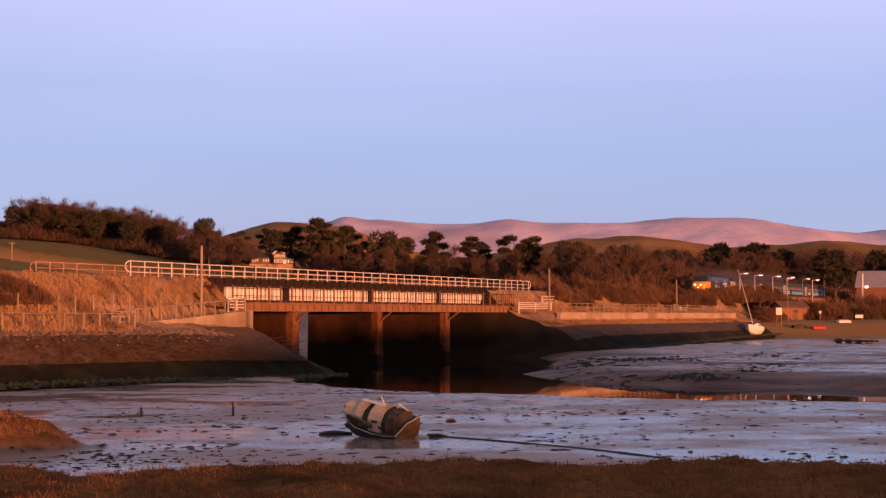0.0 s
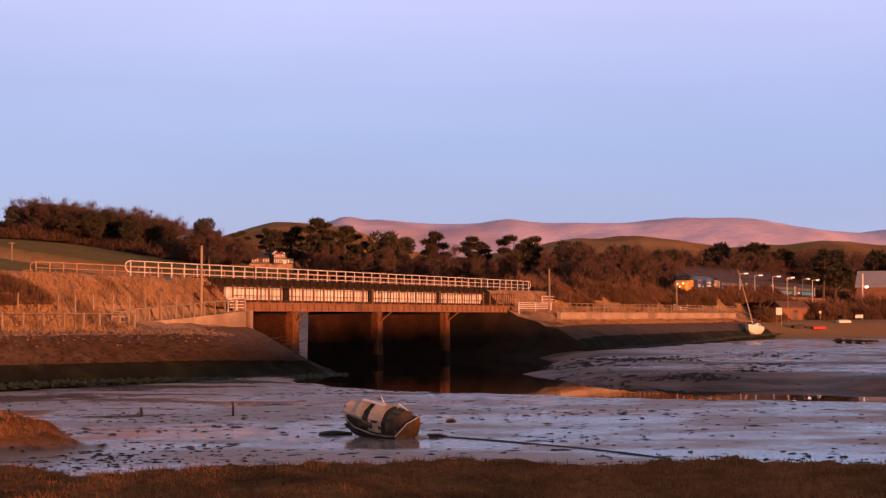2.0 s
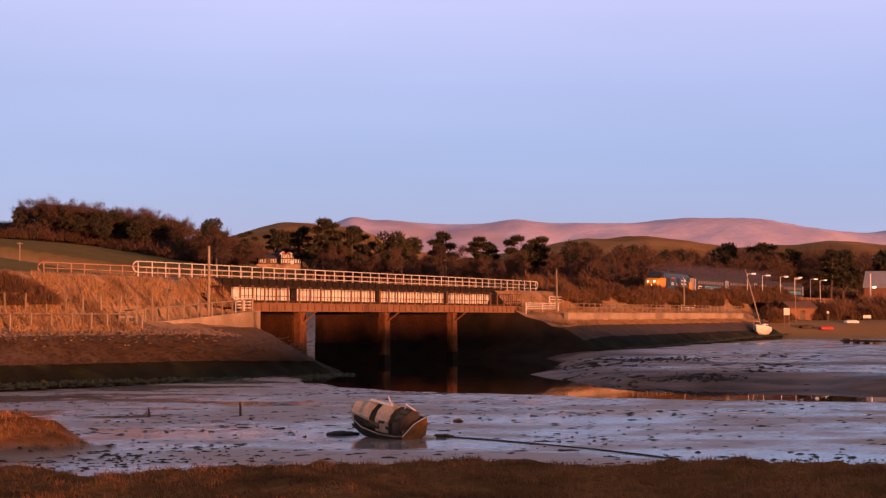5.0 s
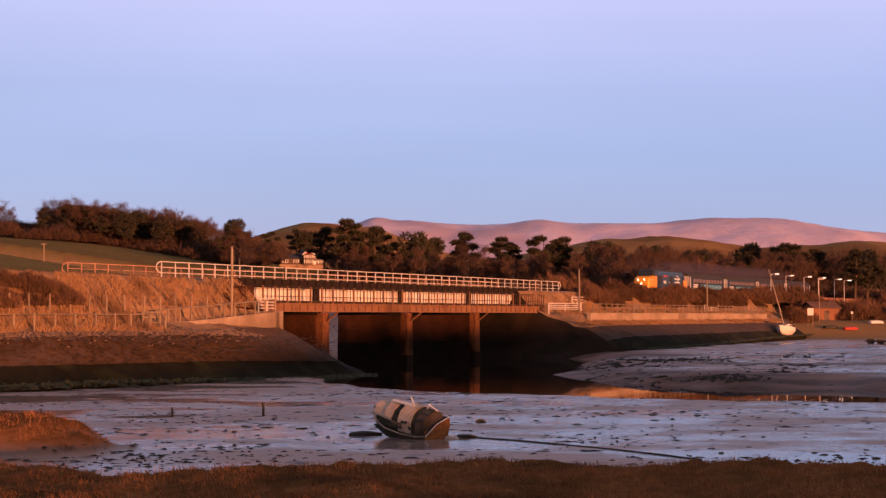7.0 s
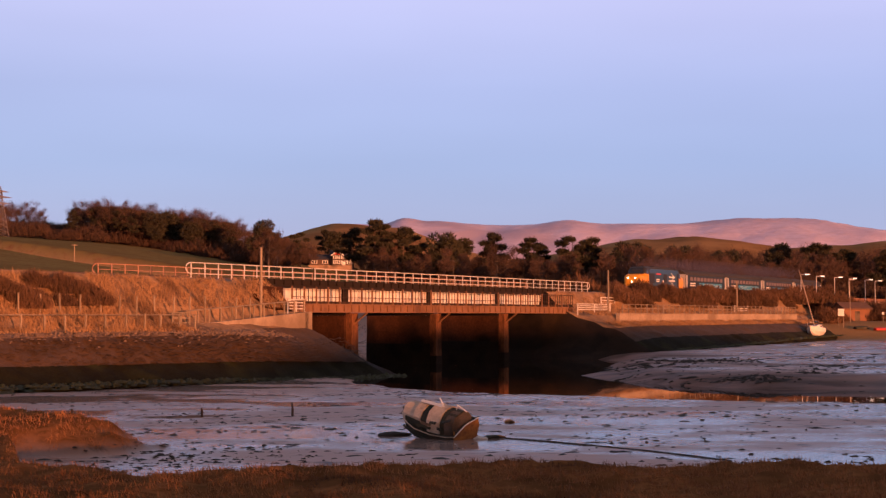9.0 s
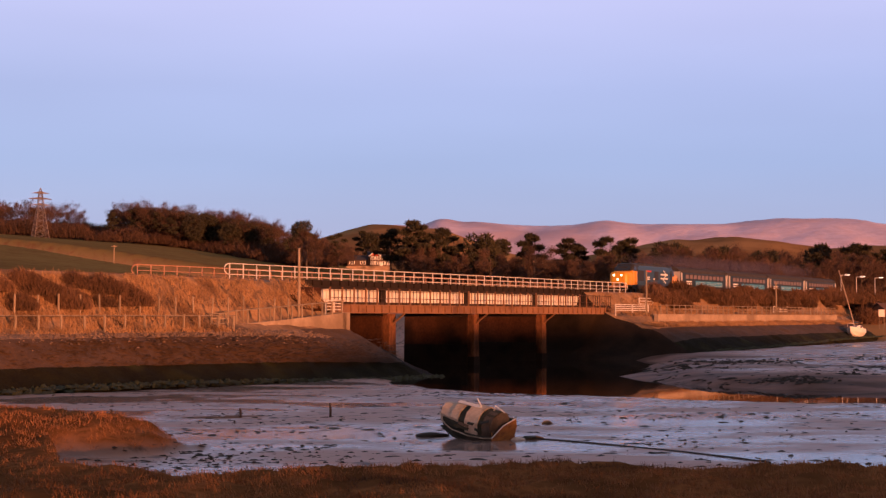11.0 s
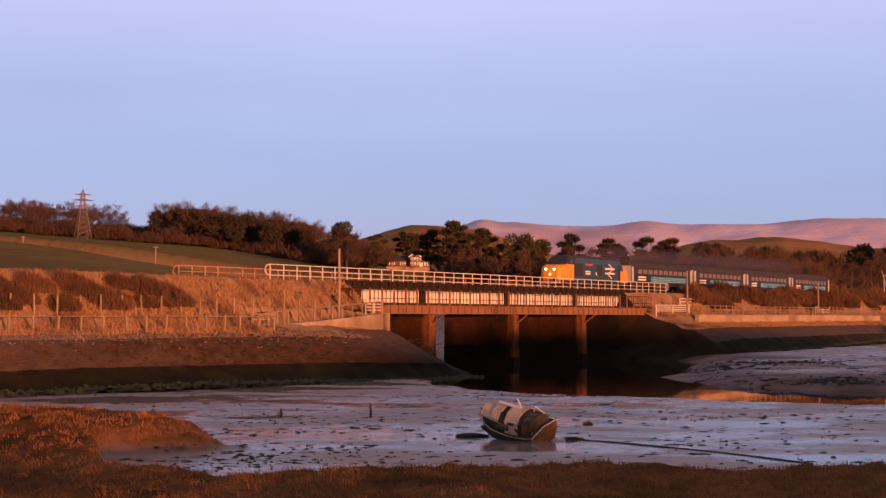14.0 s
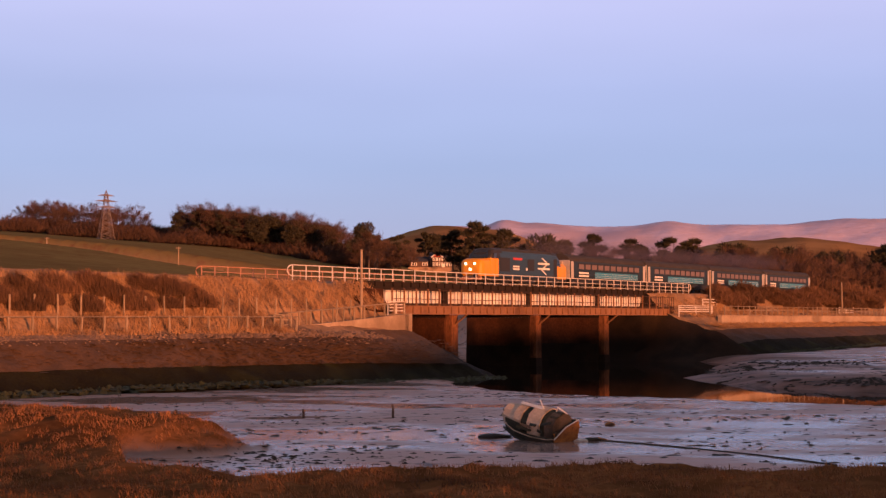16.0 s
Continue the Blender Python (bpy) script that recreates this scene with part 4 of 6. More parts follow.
def build_scrub():
    rng = np.random.RandomState(7)
    kinds = []
    for i in range(5):
        v, f = scrub_mesh(90 + i, 2.6, 2.3, 5200, -0.35 + 0.05 * i)
        kinds.append(mesh_arrays("stem", v, f, M["scrub"]))
    spots = []
    for i in range(46):   # thicket on the bank between the sea wall and the track
        s = (88, 97, 107, 117, 127, 138, 150, 163)[i % 8] + rng.normal(0, 1.7)
        spots.append((s, rng.uniform(0.9, 3.4), rng.uniform(0.6, 1.0) + 0.15 * (112 < s < 143)))
    for i in range(34):   # behind the line, larger
        s = 80 + 130 * (i + rng.uniform(0, 1)) / 34
        spots.append((s, rng.uniform(-22, -10), rng.uniform(1.3, 2.2)))
    for i in range(40):   # dark thorn on the grassy slope near the bridge
        s = -52 + 38 * (i + rng.uniform(0, 1)) / 40
        spots.append((s, rng.uniform(2.4, 4.4), rng.uniform(0.42, 0.68)))
    for i in range(26):   # tall thicket that half hides the line
        s = 166 + 42 * (i + rng.uniform(0, 1)) / 26
        spots.append((s, rng.uniform(1.2, 4.0), rng.uniform(1.0, 1.45)))
    for i in range(30):   # by the station
        s = 172 + 110 * (i + rng.uniform(0, 1)) / 30
        spots.append((s, rng.uniform(4, 20), rng.uniform(0.8, 1.5)))
    for b, d, k in ((258, 290, 1.6), (263, 292, 2.0), (268, 286, 1.7), (273, 295, 2.1), (278, 288, 1.6), (283, 298, 2.2), (289, 290, 1.8), (294, 300, 2.1), (300, 292, 1.9),
                    (246, 270, 1.7), (252, 272, 1.5), (257, 268, 1.4), (222, 262, 1.1), (216, 258, 1.2), (262, 274, 1.4), (268, 276, 1.2), (275, 278, 1.3), (282, 274, 1.2), (306, 300, 2.0), (312, 305, 2.2)):
        s_, q_ = line_sq(*seen_from_bank(b, d))
        spots.append((s_, q_, k))
    for s, q, k in spots:
        p = at(s, q)
        if q > -9:
            z = float(np.interp(q, [1.2, 4.2, 7, 9.8, 20], [7.5, 4.9, 4.2, 3.2, 1.6])) - 0.15
            if q > 12:
                z = float(ground_z(np.float64(p.x), np.float64(p.y))) - 0.15
        else:
            z = float(ground_z(np.float64(p.x), np.float64(p.y))) - 0.15
        b = empty("scrub_bush", pose(p.x, p.y, z, 0, 0, rng.uniform(-40, 40)) @ Matrix.Scale(k, 4), "leafless brown thorn scrub on the railway bank", "bush", "scrub on the bank")
        part("stem", kinds[rng.randint(5)], None, b)


# ---------------------------------------------------------------- far fells
def build_fells():
    xs = np.linspace(-1500, 2600, 260)
    ts = np.linspace(0, 1.25, 46)
    X, T = np.meshgrid(xs, ts)
    Y = 3100 + 1250 * T + 0 * X
    # long level-topped fells with a small sharp summit at one end
    crest = 268 - 120 * sm(-420, -760, X) + 17 * np.exp(-((X + 275) / 42) ** 2) + 11 * np.exp(-((X + 175) / 80) ** 2) + 13 * np.exp(-((X - 190) / 62) ** 2)
    crest = crest + 17 * np.exp(-((X - 750) / 190) ** 4) - 26 * sm(860, 1190, X) + 12 * sm(1190, 1320, X) - 20 * sm(1450, 1900, X)
    rise = sm(-0.05, 1.0, T) - 0.5 * np.maximum(T - 1, 0)
    Z = 30 + (crest - 30) * rise + 9 * waves(X, Y * 0.45, 420, 21, 5) * sm(0, 0.3, T) * (1 - 0.9 * sm(0.7, 1.0, T)) + 1.3 * waves(X, Y, 90, 22, 3)
    nr, na = X.shape
    i = np.arange(nr - 1)[:, None] * na + np.arange(na - 1)[None, :]
    me = bpy.data.meshes.new("fells")
    me.from_pydata(np.stack([X, Y, Z], -1).reshape(-1, 3).tolist(), [], np.stack([i, i + 1, i + na + 1, i + na], -1).reshape(-1, 4).tolist())
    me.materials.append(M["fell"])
    me.polygons.foreach_set("use_smooth", [True] * len(me.polygons))
    tagged(new("fells", me), "far fells with a dusting of snow, haze and pink light in their colour", "mountains", kind="structure")


# ---------------------------------------------------------------- train
def side_plate(x0, x1, z0, z1, y=-1.36, d=0.02):
    return cubed(x0, x1, y - d, y, z0, z1)


def bogie(parent, x, wheels, gauge=0.72):
    b = part("bogie", cubed(x - 2.1, x + 2.1, -1.15, 1.15, 0.45, 0.85, bevel=0.05), M["black"], parent)
    for w in wheels:
        for y in (-gauge, gauge):
            part("wheel", tube(bmesh.new(), [(x + w, y - 0.07, 0.48), (x + w, y + 0.07, 0.48)], 0.48, 16), M["black"], b)


def hull(sections, material, name, parent, label=""):
    """A body from (x, half width, floor, shoulder, top) sections with rounded shoulders."""
    rings = []
    for x, w, z0, zs, zt in sections:
        r = [(x, -w, z0)]
        for a in np.linspace(0, math.pi, 9):
            r.append((x, -w * math.copysign(abs(math.cos(a)) ** 0.6, math.cos(a)), zs + (zt - zs) * math.sin(a) ** 0.75))
        r.append((x, w, z0))
        rings.append(r)
    return part(name, loft(rings, close=True), material, parent, label)


def build_loco():
    lo = empty("locomotive", pose(0, 0, 0), "dark blue diesel locomotive with bright yellow nose and cab ends", "locomotive")
    E = 18.6
    hull([(0.0, 0.80, 1.05, 1.9, 2.30), (0.06, 1.02, 0.98, 1.95, 2.50), (0.22, 1.22, 0.95, 2.1, 2.68), (0.6, 1.30, 0.95, 2.2, 2.76), (1.75, 1.33, 0.95, 2.25, 2.80)], M["yellow"], "nose", lo, "yellow rounded nose")
    hull([(1.75, 1.34, 0.95, 2.2, 2.79), (1.78, 1.35, 0.95, 2.6, 2.95), (2.0, 1.35, 0.95, 2.75, 3.35), (2.25, 1.35, 0.95, 2.85, 3.66), (2.6, 1.35, 0.95, 2.9, 3.82), (3.35, 1.35, 0.95, 3.0, 3.86)], M["yellow"], "cab", lo, "yellow cab side")
    # windscreen and its black surround, cab roof
    hull([(1.69, 1.18, 2.80, 2.82, 2.97), (1.95, 1.365, 2.78, 2.86, 3.40), (2.25, 1.37, 2.78, 2.95, 3.71), (2.62, 1.37, 2.78, 3.0, 3.865), (3.6, 1.375, 2.78, 3.0, 3.89)], M["black"], "windscreen_surround", lo, "black windscreen surround")
    ws = bmesh.new()
    a = [(1.62, -1.05, 2.88), (1.62, 1.05, 2.88), (2.10, 0.85, 3.58), (2.10, -0.85, 3.58)]
    vs = [ws.verts.new(p) for p in a] + [ws.verts.new((x + 0.25, y, z - 0.08)) for x, y, z in a]
    for f in ((0, 1, 2, 3), (7, 6, 5, 4), (0, 4, 5, 1), (1, 5, 6, 2), (2, 6, 7, 3), (3, 7, 4, 0)):
        ws.faces.new([vs[i] for i in f])
    bmesh.ops.recalc_face_normals(ws, faces=ws.faces)
    part("windscreen", ws, M["window"], lo, "dark raked windscreen")
    hull([(2.22, 1.10, 3.3, 3.45, 3.72), (2.6, 1.28, 3.3, 3.45, 3.86), (4.05, 1.30, 3.3, 3.5, 3.91)], M["black"], "cab_roof", lo, "black cab roof")
    part("cab_window", side_plate(2.3, 2.95, 2.82, 3.3, -1.375), M["window"], lo)
    part("cab_door", side_plate(2.7, 3.3, 1.1, 2.75), M["yellow"], lo, "yellow cab door")
    hull([(3.35, 1.36, 0.95, 2.95, 3.88), (15.4, 1.36, 0.95, 2.95, 3.88)], M["blue"], "body", lo, "dark blue body side")
    hull([(4.05, 1.20, 3.3, 3.40, 3.95), (14.85, 1.20, 3.3, 3.40, 3.95)], M["roof_grey"], "roof", lo, "sooty grey roof")
    part("grille", side_plate(3.6, 5.6, 1.5, 2.9, -1.365), M["black"], lo, "black intake grille")
    part("grille", side_plate(9.4, 10.8, 1.7, 2.9, -1.365), M["black"], lo, "black intake grille")
    part("exhaust", cubed(8.2, 9.0, -0.35, 0.35, 3.9, 4.05, bevel=0.03), M["black"], lo)
    part("fan_housing", tube(bmesh.new(), [(12.8, 0, 3.85), (12.8, 0, 4.02)], 0.7, 16), M["black"], lo)
    part("nameplate", side_plate(6.3, 8.2, 2.75, 2.98, -1.365, 0.03), M["red"], lo, "red nameplate")
    for k, z in enumerate((1.72, 1.98)):
        part("number_bar", side_plate(6.3, 7.6, z, z + 0.17, -1.365, 0.015), M["white"], lo, "white bar of lettering")
    part("crest", side_plate(9.0, 9.3, 1.7, 2.0, -1.39, 0.015), M["white"], lo)
    lg = bmesh.new()
    for z in (1.88, 2.42):
        box(lg, 11.6, 14.2, -1.40, -1.37, z, z + 0.2)
    for x0, z0, x1, z1 in ((12.2, 1.35, 13.3, 1.90), (12.5, 1.98, 13.4, 2.42), (12.4, 2.60, 13.5, 3.12)):
        d = -1 if (z0 < 1.5 or z0 > 2.5) else 1
        a, b = (x0, x1) if d > 0 else (x1, x0)
        w = 0.32
        q4 = [(a, -1.385, z0), (a + w, -1.385, z0), (b + w, -1.385, z1), (b, -1.385, z1)]
        lg.faces.new([lg.verts.new(p) for p in q4])
    part("emblem", lg, M["white"], lo, "large white emblem of bars")
    hull([(15.4, 1.36, 0.95, 3.0, 3.86), (16.1, 1.35, 0.95, 2.9, 3.80), (16.6, 1.35, 0.95, 2.7, 3.3), (16.85, 1.34, 0.95, 2.4, 2.85)], M["blue"], "rear_cab", lo, "dark blue rear cab")
    part("cab_door", side_plate(15.2, 15.9, 1.1, 3.1), M["black"], lo, "dark cab door")
    part("cab_window", side_plate(16.0, 16.5, 2.5, 3.0), M["window"], lo)
    hull([(16.0, 1.37, 0.95, 2.3, 2.86), (16.85, 1.36, 0.95, 2.2, 2.80), (18.0, 1.30, 0.95, 2.2, 2.74), (18.4, 1.2, 0.95, 2.1, 2.6), (E, 0.9, 1.0, 1.9, 2.3)], M["yellow"], "rear_nose", lo, "yellow rear nose")
    hull([(15.0, 1.25, 3.3, 3.42, 3.93), (16.2, 1.2, 3.3, 3.42, 3.86)], M["black"], "cab_roof", lo)
    part("buffer_beam", cubed(-0.12, 0.25, -1.25, 1.25, 0.55, 0.96, bevel=0.03), M["reddish_steel"], lo, "red-brown buffer beam")
    for y in (-0.87, 0.87):
        bf = part("buffer", tube(bmesh.new(), [(-0.1, y, 0.98), (-0.5, y, 0.98)], 0.1, 10), M["black"], lo)
        part("buffer_head", tube(bmesh.new(), [(-0.5, y, 0.98), (-0.56, y, 0.98)], 0.24, 14), M["black"], bf)
    for y, z in ((-0.52, 2.18), (0.52, 2.18), (0.0, 1.62)):
        part("headlamp", tube(bmesh.new(), [(-0.02, y, z), (-0.10, y, z)], 0.105, 14), M["lamp"], lo, "glowing headlamp")
    part("fuel_tank", cubed(7.4, 11.4, -1.2, 1.2, 0.35, 0.95, bevel=0.08), M["black"], lo)
    part("solebar", cubed(0.4, E - 0.4, -1.34, 1.34, 0.78, 0.955), M["black"], lo)
    bogie(lo, 4.2, (-1.7, 0, 1.7))
    bogie(lo, 14.4, (-1.7, 0, 1.7))
    return lo


def build_coach(label, lit):
    co = empty("coach", pose(0, 0, 0), label, "railway coach", "coaches of the train")
    N = 20.0
    rings = []
    for x in (0.05, N - 0.05):
        r = [(x, -1.33, 1.02), (x, -1.40, 1.5), (x, -1.40, 2.2), (x, -1.33, 3.02)]
        for a in np.linspace(0.25, math.pi - 0.25, 7):
            r.append((x, -1.30 * math.cos(a), 3.02 + 0.78 * math.sin(a)))
        r += [(x, 1.33, 3.02), (x, 1.40, 2.2), (x, 1.40, 1.5), (x, 1.33, 1.02)]
        rings.append(r)
    part("body", loft(rings, close=True), M["coach_blue"], co, "dark blue body")
    rr = []
    for x in (0.02, N - 0.02):
        rr.append([(x, -1.33, 3.04)] + [(x, -1.33 * math.cos(a), 3.05 + 0.80 * math.sin(a)) for a in np.linspace(0.15, math.pi - 0.15, 9)] + [(x, 1.33, 3.04)])
    part("roof", loft(rr, close=True), M["roof_grey"], co, "grey curved roof")
    for x0, x1 in ((-0.03, 0.04), (N - 0.04, N + 0.03)):
        part("end_panel", cubed(x0, x1, -1.36, 1.36, 1.05, 3.15, bevel=0.01), M["pale_grey"], co, "pale end panel")
    part("gangway", cubed(-0.28, 0.0, -0.55, 0.55, 1.1, 3.0, bevel=0.03), M["cream"], co)
    for x0 in (0.25, N - 0.85):
        part("door", side_plate(x0, x0 + 0.62, 1.1, 3.0, -1.385, 0.03), M["pale_grey"], co, "pale end door")
    n = 10
    for i in range(n):
        x = 2.2 + i * 1.62
        part("window_frame", side_plate(x - 0.06, x + 1.34, 2.06, 2.86, -1.345, 0.045), M["black"], co)
        part("window", side_plate(x, x + 1.22, 2.16, 2.74, -1.345, 0.055), M["lit_window"] if lit else M["window"], co, "window with the low sun's glint in its tan colour")
    part("stripe", side_plate(6.2, 17.6, 1.22, 1.92, -1.385, 0.022), M["turquoise"], co, "turquoise band")
    for z in (1.30, 1.52, 1.74):
        part("stripe_line", side_plate(6.2, 17.6, z, z + 0.022, -1.405, 0.012), M["white"], co)
    for z in (1.35, 1.68):
        part("lettering_bar", side_plate(2.2, 4.6, z, z + 0.2, -1.385, 0.02), M["white"], co, "white bar of lettering")
    part("underframe", cubed(0.2, N - 0.2, -1.25, 1.25, 0.72, 1.02), M["black"], co)
    for x in (8.2, 11.0):
        part("equipment_box", cubed(x, x + 1.8, -1.2, 1.2, 0.35, 0.72, bevel=0.04), M["black"], co)
    bogie(co, 3.0, (-1.25, 1.25))
    bogie(co, N - 3.0, (-1.25, 1.25))
    return co


def build_train():
    out = [(build_loco(), 0.0)]
    first = build_coach("dark blue coach with turquoise band and sunlit windows", True)
    out.append((first, 18.95))
    for k in (1, 2, 3):
        out.append((copy_thing(first, pose(0, 0, 0)), 18.95 + 20.4 * k))
    return out


# the nose's place along the line, second by second
NOSE = [(0.0, 167.2), (1.0, 162.0), (2.0, 156.5), (3.0, 150.5), (4.0, 144.0), (5.5, 133.2), (7.0, 121.5), (8.5, 109.7), (9.7, 99.0), (11.0, 86.8),
        (12.0, 77.0), (13.0, 66.8), (14.0, 56.1), (15.0, 45.1), (16.0, 33.9)]


# ---------------------------------------------------------------- fences, poles, ramp
def bar(bm, p0, p1, w=0.05, h=None):
    tube(bm, [p0, p1], w, 4)
    return bm


def post_rail_fence(s0, s1, q, z0, z1, step, height, m, label, rails=(0.95, 0.5), thick=0.06):
    f = empty("fence", LINE, label, "fence")
    n = round((s1 - s0) / step)
    rng = np.random.RandomState(int(abs(s0) * 7 + q))
    for i in range(n + 1):
        s = s0 + (s1 - s0) * i / n + rng.uniform(-0.12, 0.12)
        z = z0 + (z1 - z0) * i / n
        k = height * rng.uniform(0.93, 1.06)
        me = cubed(-thick, thick, -thick, thick, -0.5, k, bevel=0.012)
        part("post", me, m, f, at=pose(s, -q + rng.uniform(-0.05, 0.05), z, rng.uniform(-2.5, 2.5), rng.uniform(-2.5, 2.5), 0))
    for r in rails:
        for i in range(n):
            a, b = s0 + (s1 - s0) * i / n, s0 + (s1 - s0) * (i + 1) / n
            za, zb = z0 + (z1 - z0) * i / n, z0 + (z1 - z0) * (i + 1) / n
            part("rail", bar(bmesh.new(), (a, -q - thick, za + height * r), (b, -q - thick, zb + height * r), 0.035), m, f)
    return f


def gate_panel(s0, s1, q, z, height, bars, m, label):
    g = empty("gate", LINE, label, "gate")
    for s in (s0, (s0 + s1) / 2, s1):
        part("post", cubed(s - 0.06, s + 0.06, -q - 0.06, -q + 0.06, z - 0.4, z + height, bevel=0.01), m, g)
    for k in range(bars):
        zz = z + height * (0.25 + 0.7 * k / (bars - 1))
        part("rail", cubed(s0, s1, -q - 0.09, -q - 0.055, zz - 0.045, zz + 0.045), m, g)


def wooden_pole(s, q, z0, z1, lamp=False):
    p = at(s, q)
    t = empty("pole", pose(p.x, p.y, z0), "bare weathered wooden pole beside the path", "pole", "wooden poles by the path")
    h = z1 - z0
    part("shaft", tube(bmesh.new(), [(0, 0, -0.6), (0.02, 0, h * 0.5), (0, 0.02, h)], [0.125, 0.11, 0.09], 8), M["timber"], t)
    part("cap", tube(bmesh.new(), [(0, 0.02, h), (0, 0.02, h + 0.06)], [0.13, 0.05], 8), M["timber"], t)


def build_fences():
    lit = M["timber"]
    post_rail_fence(-62, -7.5, 6.9, 3.45, 3.5, 1.95, 1.05, lit, "low weathered post and rail fence along the path", (0.95,))
    post_rail_fence(-62, 2.0, 4.9, 4.55, 4.45, 1.95, 1.4, lit, "thin upright posts on the grassy slope", (), 0.05)
    post_rail_fence(74.5, 151, 7.55, 4.74, 4.74, 2.0, 1.15, lit, "weathered post and rail fence on the sea wall", (0.95, 0.55), 0.055)
    gate_panel(66.6, 76.6, 5.0, 4.95, 0.95, 4, M["white_steel"], "pale four-bar wooden gate by the abutment")
    gate_panel(79.5, 84.0, 2.6, 5.8, 1.0, 3, M["white_steel"], "pale three-bar rail on the bank")
    gate_panel(127.5, 134.5, 4.6, 5.0, 1.05, 3, M["white_steel"], "pale three-bar rail beside a pole")
    gate_panel(8.2, 10.6, 4.2, 4.75, 1.1, 4, M["white_steel"], "pale slatted gate at the end of the footbridge")
    gate_panel(-8.6, -6.6, 5.6, 3.65, 1.05, 3, lit, "small wooden gate at the foot of the ramp")
    # ramp up to the footbridge: parapet wall and sloping rail
    ramp_ = empty("ramp", LINE, "sloping concrete ramp with a wooden rail up to the footbridge", "ramp")
    rings = []
    for s, z in ((-6.6, 3.75), (0, 4.12), (6, 4.52), (9.75, 4.75)):
        rings.append([(s, -5.25, 2.3), (s, -5.25, z), (s, -4.95, z + 0.02), (s, -4.95, 2.3)])
    part("wall", loft(rings, close=True), M["concrete"], ramp_)
    rings = [[(s, -4.94, z - 0.5), (s, -4.94, z - 0.15), (s, -2.6, z - 0.13), (s, -2.6, z - 0.5)] for s, z in ((-6.6, 3.75), (9.75, 4.75))]
    part("slope", loft(rings, close=True), M["concrete"], ramp_)
    part("end_wall", cubed(9.2, 10.3, -5.25, -2.4, -1.0, 4.78, bevel=0.03), M["concrete"], ramp_)
    for i in range(12):
        s = -6.4 + i * 1.42
        z = 3.75 + (s + 6.6) * 0.0612
        part("post", cubed(s - 0.05, s + 0.05, -5.16, -5.06, z - 0.1, z + 1.05), lit, ramp_)
    part("rail", bar(bmesh.new(), (-6.5, -5.18, 4.78), (9.5, -5.18, 5.76), 0.05), lit, ramp_)
    wooden_pole(3.6, 4.75, 4.2, 9.9)
    wooden_pole(72.6, 6.4, 4.5, 9.9)
    wooden_pole(127.0, 5.2, 4.9, 9.7)


def rocks(name, spots, material, label, seed, category="rocks", drawn=0.0):
    """Loose stones or scraps, each a low uneven lump, joined."""
    rng = np.random.RandomState(seed)
    base = np.array([(1, 0, 0), (0.35, 0.9, 0), (-0.8, 0.6, 0), (-0.8, -0.6, 0), (0.35, -0.9, 0), (0.2, 0.1, 1.0), (-0.3, -0.2, 0.8)], float)
    faces = np.array([(0, 1, 5), (1, 2, 5), (2, 6, 5), (2, 3, 6), (3, 4, 6), (4, 5, 6), (4, 0, 5)])
    V, F = [], []
    for k, (x, y, z, r, h) in enumerate(spots):
        a = rng.normal(0, 0.25) if drawn else rng.uniform(0, 6.28)
        r = r * (1 + drawn * rng.uniform(0, 1) ** 2)
        b = base * rng.uniform(0.7, 1.3, (7, 1)) * np.array([r * rng.uniform(0.8, 1.7), r / (1 + 0.5 * drawn), h])
        V.append(np.stack([b[:, 0] * math.cos(a) - b[:, 1] * math.sin(a) + x, b[:, 0] * math.sin(a) + b[:, 1] * math.cos(a) + y, b[:, 2] + z], 1))
        F.append(faces + 7 * k)
    me = mesh_arrays(name, np.concatenate(V), np.concatenate(F), material)
    tagged(new(name, me), label, category, kind="stuff")


